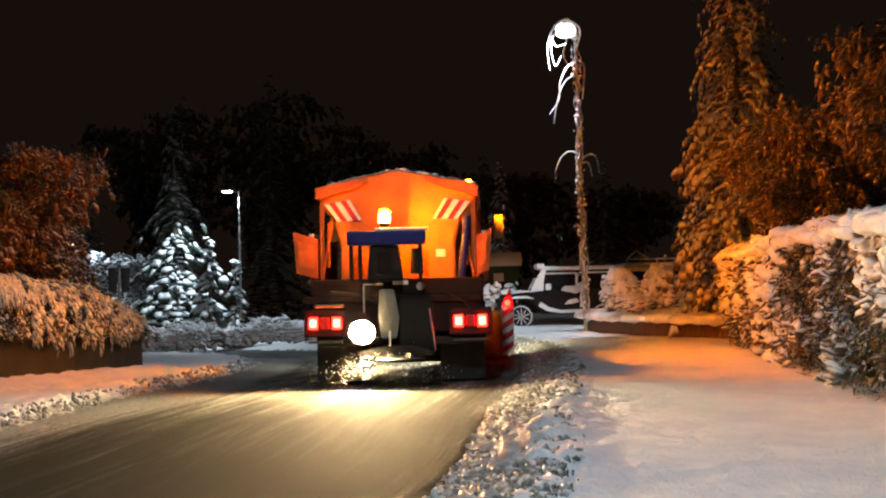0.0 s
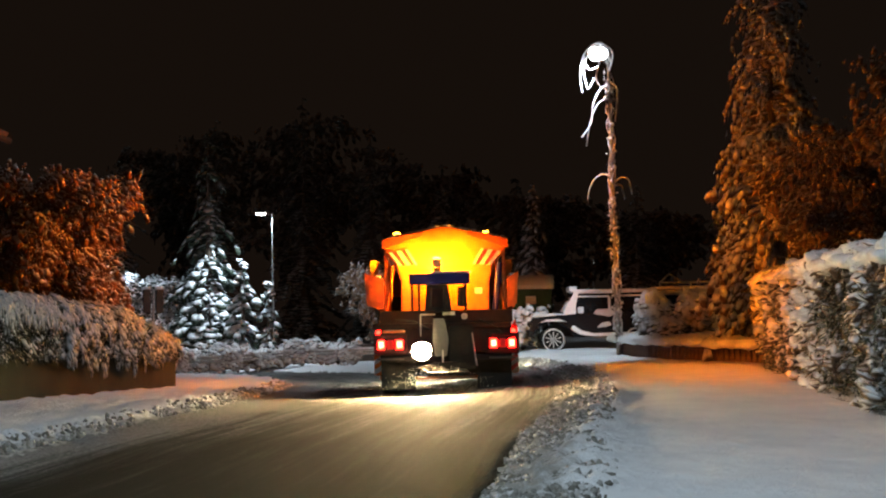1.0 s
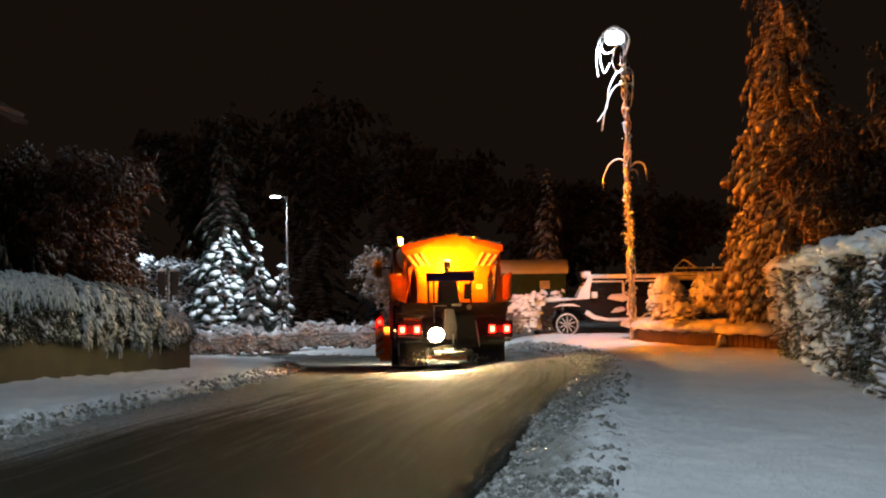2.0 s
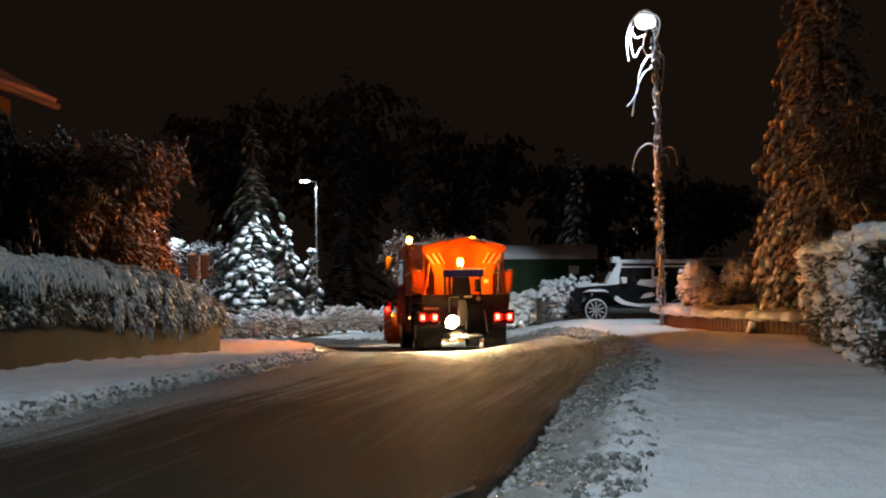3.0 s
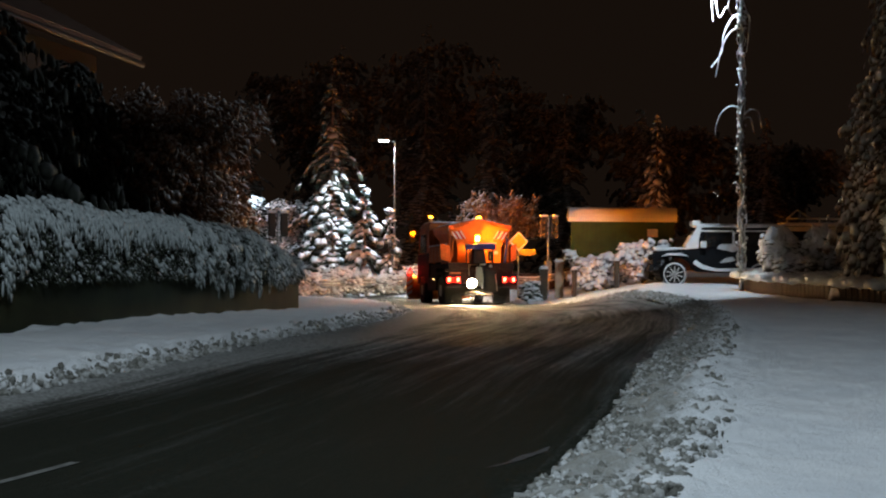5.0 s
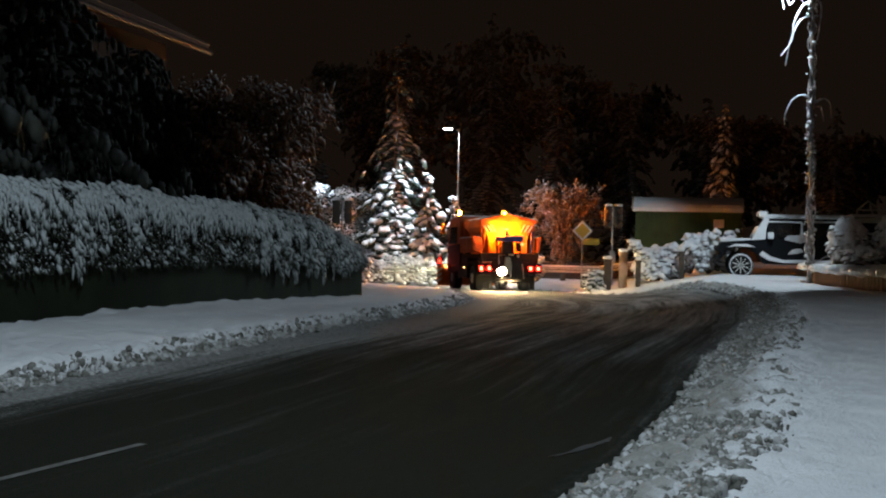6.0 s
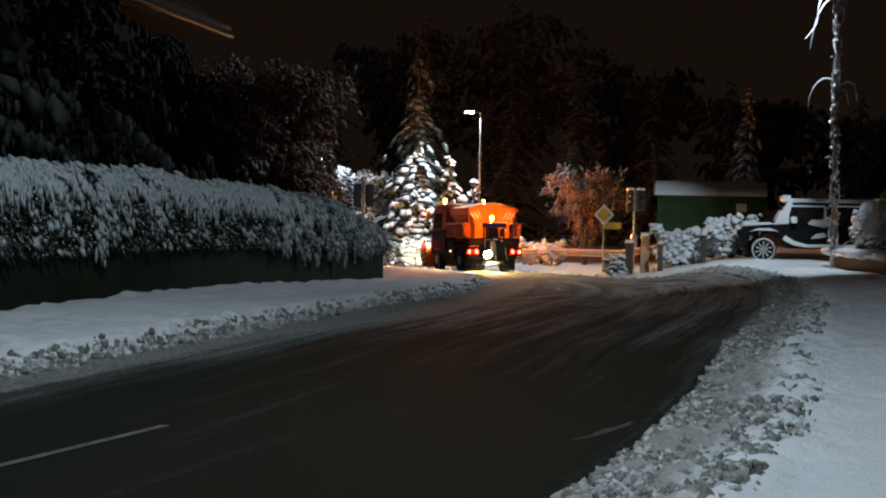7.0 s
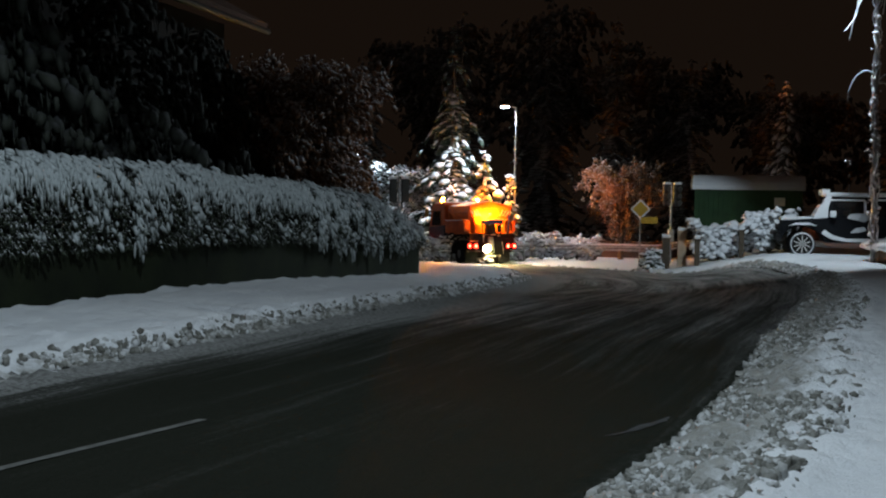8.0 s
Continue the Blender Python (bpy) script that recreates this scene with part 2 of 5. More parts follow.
# ---------------- ground and road ----------------
def build_ground():
    xs = np.concatenate([[-600, -300, -150, -80, -50, -35], np.arange(-26, -9, 0.35), np.arange(-9, -5.6, 0.09), np.arange(-5.6, -4, 0.07), np.arange(-4, -0.8, 0.12), np.arange(-0.8, 2.6, 0.06), np.arange(2.6, 7.2, 0.11), np.arange(7.2, 16, 0.4), [20, 30, 50, 90, 160, 320, 600]])
    ys = np.concatenate([[-500, -200, -80, -40, -20], np.arange(-12, 3, 0.2), np.arange(3, 14, 0.06), np.arange(14, 26, 0.11), np.arange(26, 62, 0.22), np.arange(62, 80, 1.0), [90, 110, 150, 220, 340, 600]])
    X, Y = np.meshgrid(xs, ys)
    Z = ground_height(X, Y)
    dl, dr = along(LEFT_EDGE, Y) - X, X - along(RIGHT_EDGE, Y)
    near = (np.abs(X) < 14) & (Y > 2) & (Y < 62)
    r1, r2, r3 = (ripple(X, Y, s, k) for s, k in ((0.7, 3.1), (3.2, 7.7), (9.0, 1.3)))
    on_snow = sstep(0.0, 0.4, np.maximum(dl, dr))
    lumpy_r = sstep(-0.35, 0.2, dr) * sstep(1.35, 0.5, dr)
    lumpy_l = sstep(-0.6, 0.0, dl) * sstep(0.9, 0.3, dl)
    Z = Z + near * (on_snow * (0.04 * r1 + 0.016 * r2 + 0.010 * r3) + (dl > 0.3) * (0.03 * r2 + 0.022 * r3) + lumpy_r * (0.035 + 0.07 * r2 + 0.105 * r3) + lumpy_l * (0.02 + 0.035 * r2 + 0.035 * r3))
    edge = 0.16 * r2 + 0.14 * r3 + 0.10 * ripple(X, Y, 2.1, 5.5)
    road = (dl + edge < 0.05) & (dr + edge < 0.0)
    idx = np.arange(X.size).reshape(X.shape)
    quads = np.stack([idx[:-1, :-1], idx[:-1, 1:], idx[1:, 1:], idx[1:, :-1]], -1).reshape(-1, 4)
    is_road = road[:-1, :-1].ravel()
    V = np.stack([X, Y, Z], -1).reshape(-1, 3)
    slush = 0.42 * sstep(-1.3, 0.0, dl) + 0.10 * sstep(-0.5, 0.0, dr) + 0.19 * sstep(8, 16, Y) - 0.13 * sstep(22, 9, Y)
    dirt = (0.55 + 0.45 * sstep(17, 25, Y)) * sstep(1.0, 0.35, dr) * sstep(-1, 0, dr) * sstep(44, 30, Y) + 0.5 * sstep(0.4, 0.1, dl) * sstep(-1, 0, dl)
    for name, pick, mat, label in (("road", is_road, ROAD, "wet ploughed asphalt road with streaks of grey slush"), ("ground", ~is_road, SNOW, "trodden snow cover over verges and pavement")):
        q = quads[pick]
        used, inv = np.unique(q, return_inverse=True)
        me = bpy.data.meshes.new(name)
        me.from_pydata(V[used].tolist(), [], inv.reshape(-1, 4).tolist())
        me.shade_smooth()
        me.materials.append(mat)
        a = me.attributes.new("slush", "FLOAT", "POINT")
        if name == "road":
            lane = np.stack([-dr, Y, 0 * Y], -1).reshape(-1, 3)[used].astype(np.float32)
            me.attributes.new("lane", "FLOAT_VECTOR", "POINT").data.foreach_set("vector", lane.ravel())
        value = slush if name == "road" else dirt
        a.data.foreach_set("value", value.ravel()[used].astype(np.float32))
        tagged(new(name, me), label, name, kind="structure")


build_ground()


def ground_at(x, y):
    return float(ground_height(x, y))


# ---------------- walls and hedges along the street ----------------
def strip(name, line, z0, z1, thick, mat, label, seg=0.5):
    """A wall along a line of (x, y), of given thickness away from the street, its foot sunk in the ground."""
    pts = []
    for (ax, ay), (bx, by) in zip(line, line[1:]):
        n = max(1, int(math.hypot(bx - ax, by - ay) / seg))
        pts += [(ax + (bx - ax) * i / n, ay + (by - ay) * i / n) for i in range(n)]
    pts.append(line[-1])
    bm = bmesh.new()
    rings = []
    for i, (x, y) in enumerate(pts):
        a, b = pts[max(0, i - 1)], pts[min(len(pts) - 1, i + 1)]
        d = Vector((b[0] - a[0], b[1] - a[1])).normalized()
        nx, ny = -d.y * thick, d.x * thick
        g = ground_at(x, y)
        rings.append([bm.verts.new(p) for p in ((x, y, g + z0), (x, y, g + z1), (x + nx, y + ny, g + z1), (x + nx, y + ny, g + z0))])
    for r, s in zip(rings, rings[1:]):
        for k in range(4):
            bm.faces.new((r[k], r[(k + 1) % 4], s[(k + 1) % 4], s[k]))
    bm.faces.new(rings[0])
    bm.faces.new(rings[-1][::-1])
    bmesh.ops.recalc_face_normals(bm, faces=bm.faces[:])
    ob = part(name, bm, mat)
    return tagged(ob, label, "wall", kind="structure")


LEFT_WALL = [(-9.8, -6), (-8.3, 8), (-6.75, 26)]
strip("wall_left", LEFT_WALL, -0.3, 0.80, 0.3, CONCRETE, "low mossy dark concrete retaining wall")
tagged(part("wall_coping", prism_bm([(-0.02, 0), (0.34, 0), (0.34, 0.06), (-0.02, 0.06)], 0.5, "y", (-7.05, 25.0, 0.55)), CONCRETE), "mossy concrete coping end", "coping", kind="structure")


def hedge(name, line, low, high, depth, laden, seed, label, density=150, size=0.13, droop=0.6, lean=0.0, bare=-0.1, wild=0.6):
    """A clipped hedge: a dark core, dark leaves, sprays bent down by snow, and a thick snow cover on top."""
    dark, snowed, top = Heap(seed), Heap(seed + 1), Heap(seed + 2)
    rng = dark.rng
    root = thing(name, Matrix(), label, "hedge")
    run = 0.0
    for (ax, ay), (bx, by) in zip(line, line[1:]):
        a, b = Vector((ax, ay)), Vector((bx, by))
        d = b - a
        length = d.length
        d.normalize()
        nrm = Vector((-d.y, d.x))  # away from the street
        steps = max(2, int(length / 0.4))
        for i in range(steps):
            for k in range(3):
                q = a + d * (length * (i + rng.uniform(0.2, 0.8)) / steps)
                p = q + nrm * (depth * 0.55)
                dark.add(ICO1, np.diag((0.46, 0.46, (high - low) * 0.25)), (p.x, p.y, ground_at(q.x, q.y) + low + (high - low) * (0.2 + 0.27 * k)), 0.12)
        for i in range(int(length * (high - low) * density)):
            u, w = rng.uniform(0, 1), rng.uniform(-0.08, 1)
            q = a + d * (length * u)
            along_run = run + length * u
            m = noise.noise((along_run * 0.9, w * 1.6 - 0.35 * along_run * 0.2, seed * 1.7)) + 0.6 * noise.noise((along_run * 2.6, w * 3.1, seed))
            m += 0.55 * (w - 0.45)
            bulge = 0.16 * noise.noise((along_run * 0.8 + seed, w * 2.0, 3.3))
            p = q + nrm * (bulge + rng.uniform(-0.04, 0.24) + lean * (1 - w))
            z = ground_at(q.x, q.y) + low + (high - low) * w
            out = Vector((-nrm.x, -nrm.y, 0)) * rng.uniform(0.2, 1) + Vector((rng.uniform(-wild, wild), rng.uniform(-wild, wild), -droop * rng.uniform(0.3, 1.6) + rng.uniform(-wild, wild)))
            s = size * (0.35 + 1.3 * rng.uniform() ** 2.2)
            if m < bare:
                if i % 3:
                    dark.add(SPRIG, dark.aim(out, s * 1.3, s * 0.6, s * 0.4), (p.x, p.y, z), 0.2)
            else:
                for c in range(2):
                    o = rng.uniform(-0.6, 0.6, 3) * s
                    snowed.add(ICO1 if rng.uniform() < 0.6 else SPRIG, snowed.aim(out, s * rng.uniform(0.7, 1.2), s * rng.uniform(0.2, 0.5), s * rng.uniform(0.18, 0.35)), (p.x + o[0], p.y + o[1], z + o[2]), 0.42)
                if m > 0.25 and rng.uniform() < 0.22:
                    g = s * rng.uniform(0.5, 1.1)
                    top.add(ICO2, np.diag((g, g, g * 0.7)), (p.x - nrm.x * 0.05, p.y - nrm.y * 0.05, z + 0.04), 0.13)
        for i in range(int(length * depth * 48)):
            u, w = top.rng.uniform(0, 1), top.rng.uniform(-0.02, 1)
            q = a + d * (length * u)
            p = q + nrm * (depth * w)
            z = ground_at(q.x, q.y) + high + 0.09 * noise.noise((p.x * 0.6, p.y * 0.6, seed)) - 0.9 * max(0, 0.14 - w)
            r = top.rng.uniform(0.12, 0.30)
            top.add(ICO2, np.diag((r, r, r * 0.42)), (p.x, p.y, z), 0.06)
        run += length
    for hp, nm, mat, lab in ((dark, "leaves", LEAF_DARK, "dark green leaves"), (snowed, "sprays", laden, "sprays hanging under wet snow"), (top, "snow_cover", SNOW, "thick snow cushion")):
        hp.ob(nm, mat, root)["label"] = lab
    return root


def laden_hedge(name, line, low, high, depth, seed, label):
    """A hedge bowed by wet snow: dark leaves behind tongues of white sprays that hang over its rounded top."""
    dark, sprays = Heap(seed), Heap(seed + 1)
    rng = dark.rng
    root = thing(name, Matrix(), label, "hedge")
    legs = [math.hypot(b[0] - a[0], b[1] - a[1]) for a, b in zip(line, line[1:])]
    total = sum(legs)

    def at(s):
        for (a, b), leg in zip(zip(line, line[1:]), legs):
            if s <= leg or b == line[-1]:
                d = np.array((b[0] - a[0], b[1] - a[1])) / leg
                return np.array(a) + d * s, np.array((-d[1], d[0])), d
            s -= leg

    def top(s):
        return high - 0.62 * float(sstep(total - 3.2, total, s)) + 0.10 * noise.noise((s * 0.5, seed, 0.3)) + 0.05 * noise.noise((s * 1.9, seed, 4.3))

    def inset(w):
        return 0.02 + 0.40 * max(0.0, w) ** 4

    for i in range(int(total / 0.13)):
        s = total * rng.uniform(0.0, 0.985)
        p, n, d = at(s)
        g, h = ground_at(*p), top(s)
        for k in range(3):
            c = p + n * (0.62 + 0.12 * k)
            dark.add(ICO1, np.diag((0.42, 0.42, (h - low) * 0.26)), (c[0], c[1], g + low + (h - low) * (0.14 + 0.26 * k)), 0.12)
    for i in range(int(total * 900)):
        s, w = total * rng.uniform(), rng.uniform(-0.10, 0.95)
        p, n, d = at(s)
        h = top(s)
        c = p + n * (inset(w) + 0.02 + 0.14 * noise.noise((s * 1.5, w * 3, seed)) + rng.uniform(-0.10, 0.08))
        way = (*(-n * rng.uniform(0.1, 0.8) + d * rng.uniform(-0.7, 0.7)), rng.uniform(-1.3, -0.1))
        ln = rng.uniform(0.05, 0.16)
        dark.add(SPRIG, dark.aim(way, ln, ln * 0.55, ln * 0.4), (c[0], c[1], ground_at(*p) + low + (h - low) * w), 0.2)
    for i in range(int(total * 34)):
        s0 = total * rng.uniform()
        clump = noise.noise((s0 * 0.45, 2.2, seed)) + 0.75 * noise.noise((s0 * 2.1, 5.1, seed)) + 0.9 * float(sstep(total - 9, total - 1, s0))
        back = rng.uniform() < 0.36
        reach = 0.10 + 0.85 * min(1.15, max(0.0, 1.4 * clump + 0.05))  # how far down the tongues hang here
        first = 1.0 - reach * rng.uniform() ** 1.2
        length, start, lean = rng.uniform(0.16, 0.42), rng.uniform(0.15, depth), rng.uniform(-0.10, 0.10)
        proud = rng.uniform(0.0, 0.16)
        for c_ in range(7):
            s = min(total, max(0.0, s0 + rng.normal() * 0.05))
            p, n, d = at(s)
            g, tall = ground_at(*p), top(s) - low
            begin = 1.0 + rng.uniform(-0.06, 0.04) if back else first + rng.uniform(-0.07, 0.07)
            drop = (0.10 if back else length * rng.uniform(0.6, 1.2)) * tall
            steps = 3 if back else 4
            fat = rng.uniform(0.016, 0.036)
            for k in range(steps):
                f = k / (steps - 1)
                w = begin - f * drop / tall
                c = p + d * (lean * f + rng.uniform(-0.02, 0.02)) + n * ((start + rng.uniform(-0.2, 0.2) if back else 0.0) + inset(w) + rng.uniform(-0.06, 0.0) - proud)
                thin = fat * (1.3 - 0.8 * f)
                way = (*(-n * 0.7 * (1.1 - f) + d * rng.uniform(-0.3, 0.3)), -0.5 - 1.3 * f - 1.2 * (w < 0.85))
                sprays.add(ICO1, sprays.aim(way, rng.uniform(0.06, 0.13), thin * rng.uniform(0.8, 1.6), thin), (c[0], c[1], g + low + tall * w + rng.uniform(-0.03, 0.03)), 0.42)
    # snow caught in the leaves and single hanging twigs
    for i in range(int(total * 48)):
        s, w = total * rng.uniform(), rng.uniform(-0.12, 0.75)
        p, n, d = at(s)
        if noise.noise((s * 1.3, w * 2.2, 8.8)) < -0.05:
            continue
        c = p + n * (inset(w) + rng.uniform(-0.14, 0.0))
        ln = rng.uniform(0.02, 0.10)
        sprays.add(ICO1, sprays.aim((*(-n * 0.5 + d * rng.uniform(-0.6, 0.6)), -1.0), ln, ln * 0.45, ln * 0.4), (c[0], c[1], ground_at(*p) + low + (top(s) - low) * w), 0.45)
    dark.ob("leaves", LEAF_DARK, root)["label"] = "dark green leaves"
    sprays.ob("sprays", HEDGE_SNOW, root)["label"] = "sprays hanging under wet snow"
    return root


laden_hedge("hedge", [(-9.45, -2), (-8.22, 8), (-6.82, 24.6), (-6.70, 26.0)], 0.74, 1.72, 1.5, 11, "evergreen hedge bowed under wet snow on a mossy wall")
hedge("hedge", [(6.3, 26.2), (5.35, 19.2), (4.85, 14.85), (4.5, 11.0), (4.1, 6.0), (3.9, 0.0)], 0.05, 2.0, 1.3, TWIG_LADEN, 12, "tall clipped hedge with snow on its brown leaves", 480, 0.11, 0.5, 0.0, 0.0, 1.3)


# ---------------- clods of slush thrown up by the plough ----------------
def clods(name, table, side, y0, y1, width, count, seed, label, big):
    hp = Heap(seed)
    r = hp.rng
    while count:
        count -= 1
        y = y0 + (y1 - y0) * r.uniform() ** 1.9
        f = r.beta(1.5, 2.4) * 1.15
        x = float(along(table, y)) + side * (f * width * (1 + 0.25 * noise.noise((y * 0.6, seed, 0))) - 0.02)
        s = big * r.uniform(0.2, 1.0) ** 1.8
        if noise.noise((x * 1.3, y * 0.8, seed)) < -0.36:
            continue
        turn = np.array(Euler((r.uniform(0, 6), r.uniform(0, 6), r.uniform(0, 6))).to_matrix())
        hp.add(ICO1, turn @ np.diag((s, s * r.uniform(0.5, 1), s * r.uniform(0.4, 0.8))), (x, y, ground_at(x, y) + s * 0.12 + 0.025), 0.40)
    ob = hp.ob(name, SLUSH, None, True)
    return tagged(ob, label, "slush", kind="stuff")


clods("slush_clods", RIGHT_EDGE, 1, 4.5, 36, 0.80, 30000, 61, "ridge of grey frozen slush clods beside the road", 0.056)
clods("slush_crumbs", RIGHT_EDGE, 1, 4.5, 15, 0.85, 17000, 63, "finer crumbs of frozen slush along the ridge", 0.042)
clods("slush_clods", LEFT_EDGE, -1, 6.5, 40, 0.42, 3800, 62, "line of grey slush clods along the snow bank", 0.055)


# ---------------- road markings ----------------
MARKING = plain("worn_white_marking", (0.14, 0.14, 0.13), 0.6, 0, 9.0, 0.6, 0.2, 0.004)
for ya, yb in ((3.0, 7.1),):
    rows = []
    bm = bmesh.new()
    for y in np.linspace(ya, yb, 14):
        xc = float(np.interp(y, [3.0, 5.49, 7.07, 13.4], [-4.05, -3.74, -3.31, -2.35]))
        rows.append([bm.verts.new((xc + o, y, ground_at(xc, y) + 0.006)) for o in (-0.033, 0.033)])
    for p, q in zip(rows, rows[1:]):
        bm.faces.new((p[0], p[1], q[1], q[0]))
    tagged(part("road_marking", bm, MARKING), "worn white lane dash half covered by slush", "road marking", kind="structure")


def snow_streak(x, y, w, l, heading, seed, label):
    """A thin smear of packed snow left on the asphalt, ragged at its edges."""
    bm = bmesh.new()
    c, s_ = math.cos(radians(heading)), math.sin(radians(heading))
    rows = []
    for i in range(41):
        u = (i / 40 - 0.5) * l
        taper = (1 - (2 * i / 40 - 1) ** 2) ** 0.7
        row = []
        for k in (-1, 1):
            v = k * w * 0.5 * taper * (0.6 + 0.9 * abs(noise.noise((u * 6, k * 3.0, seed)))) + 0.03 * noise.noise((u * 3, 0, seed))
            px, py = x + v * c - u * s_, y + v * s_ + u * c
            row.append(bm.verts.new((px, py, ground_at(px, py) + 0.005)))
        rows.append(row)
    for p, q in zip(rows, rows[1:]):
        bm.faces.new((p[0], p[1], q[1], q[0]))
    return tagged(part("snow_smear", bm, PACKED), label, "snow", kind="structure")


PACKED = plain("packed_grey_snow", (0.065, 0.065, 0.065), 0.8, 0, 9.0, 0.6, 0.4, 0.01)
for dx, dy, wide, long, seed in ((0, 0, 0.07, 1.5, 71), (0.09, 0.12, 0.05, 1.1, 74), (-0.08, -0.22, 0.04, 0.9, 75), (0.16, 0.35, 0.04, 0.8, 76)):
    snow_streak(-0.35 + dx, 8.05 + dy, wide, long, -26, seed, "thin smear of packed snow on asphalt")
snow_streak(0.62, 14.6, 0.30, 2.0, -9, 72, "broken smear of packed snow on asphalt")
snow_streak(0.95, 17.6, 0.25, 1.8, -8, 73, "broken smear of packed snow on asphalt")


# ---------------- planter beside the pavement ----------------
def planter():
    root = thing("planter", Matrix(), "low brown planter wall filled with snow-covered shrubs", "planter")
    line = [(4.45, 36.5), (4.35, 34.6), (4.75, 32.2), (5.6, 29.6), (6.6, 27.6), (8.6, 25.5)]
    bm = bmesh.new()
    rings = []
    for i, (x, y) in enumerate(line):
        a, b = line[max(0, i - 1)], line[min(len(line) - 1, i + 1)]
        d = Vector((b[0] - a[0], b[1] - a[1])).normalized()
        nx, ny = -d.y, d.x
        g = ground_at(x, y) - 0.15
        rings.append([bm.verts.new(p) for p in ((x, y, g), (x, y, g + 0.60), (x + nx * 0.2, y + ny * 0.2, g + 0.60), (x + nx * 0.2, y + ny * 0.2, g))])
    for r, s in zip(rings, rings[1:]):
        for k in range(4):
            bm.faces.new((r[k], r[(k + 1) % 4], s[(k + 1) % 4], s[k]))
    bm.faces.new(rings[0]), bm.faces.new(rings[-1][::-1])
    bmesh.ops.recalc_face_normals(bm, faces=bm.faces[:])
    part("planter_wall", bm, BROWN_WALL, root)
    stake = None
    for (ax, ay), (bx, by) in zip(line[1:], line[2:]):
        ln = math.hypot(bx - ax, by - ay)
        n = int(ln / 0.19)
        turn = math.degrees(math.atan2(by - ay, bx - ax))
        for i in range(n):
            x, y = ax + (bx - ax) * (i + 0.5) / n, ay + (by - ay) * (i + 0.5) / n
            if stake is None:
                stake = part("stake", box_bm(0.165, 0.08, 0.66, (0, 0, 0), 0.02), STAKE, root)
            else:
                stake = new("stake", stake.data)
                stake.parent = root
            stake.matrix_basis = pose(x, y, ground_at(x, y) + 0.12 + 0.02 * math.sin(i * 2.3), 0, 0, turn)
    s = Heap(5)
    for i in range(900):
        u = s.rng.uniform(0, len(line) - 1.001)
        k = int(u)
        f = u - k
        x = line[k][0] * (1 - f) + line[k + 1][0] * f
        y = line[k][1] * (1 - f) + line[k + 1][1] * f
        off = s.rng.uniform(-0.05, 1.0) ** 1 * 3.2
        r = s.rng.uniform(0.2, 0.4)
        s.add(ICO1, np.diag((r, r, r * 0.4)), (x + off * 0.86, y + off * 0.5, ground_at(x, y) + 0.46 + 0.04 * off), 0.08)
    s.ob("snow_cover", SNOW, root)
    return root


STAKE = plain("dark_brown_wood_stakes", (0.10, 0.062, 0.042), 0.85, 0, 6.0, 0.5, 0.4, 0.01)
planter()


# ---------------- trees and shrubs ----------------
LADEN_FIR = snowy("thickly_snowed_fir", (0.03, 0.045, 0.028), 0.02, 0.3)
CLUMPS = snowy("clumped_snow_on_brown_needles", (0.11, 0.075, 0.045), 0.12, 0.4)
DIM_TWIG = snowy("dark_brown_twigs", (0.085, 0.055, 0.032), 0.66, 0.4)
# snow colour darkened almost to black so these trees look unlit
SHADED_LADEN = snowy("needles_with_shaded_snow", (0.024, 0.028, 0.02), 0.9, 0.5, (0.06, 0.063, 0.066))
FOREST = snowy("snowy_forest_needles", (0.035, 0.036, 0.026), 0.62, 0.6, (0.5, 0.5, 0.5))
BARE_TWIG = snowy("frosted_bare_twigs", (0.22, 0.14, 0.08), 0.8, 0.4)
AUTUMN = snowy("brown_beech_leaves", (0.17, 0.075, 0.03), 0.6, 0.4)
HEAPED = snowy("snow_heaped_bush", (0.05, 0.05, 0.035), -0.5, 0.4)
FROST = snowy("frosted_verge_twigs", (0.14, 0.12, 0.09), -0.45, 0.5)
MOUND = snowy("snow_buried_shrub", (0.10, 0.085, 0.06), -0.15, 0.4)

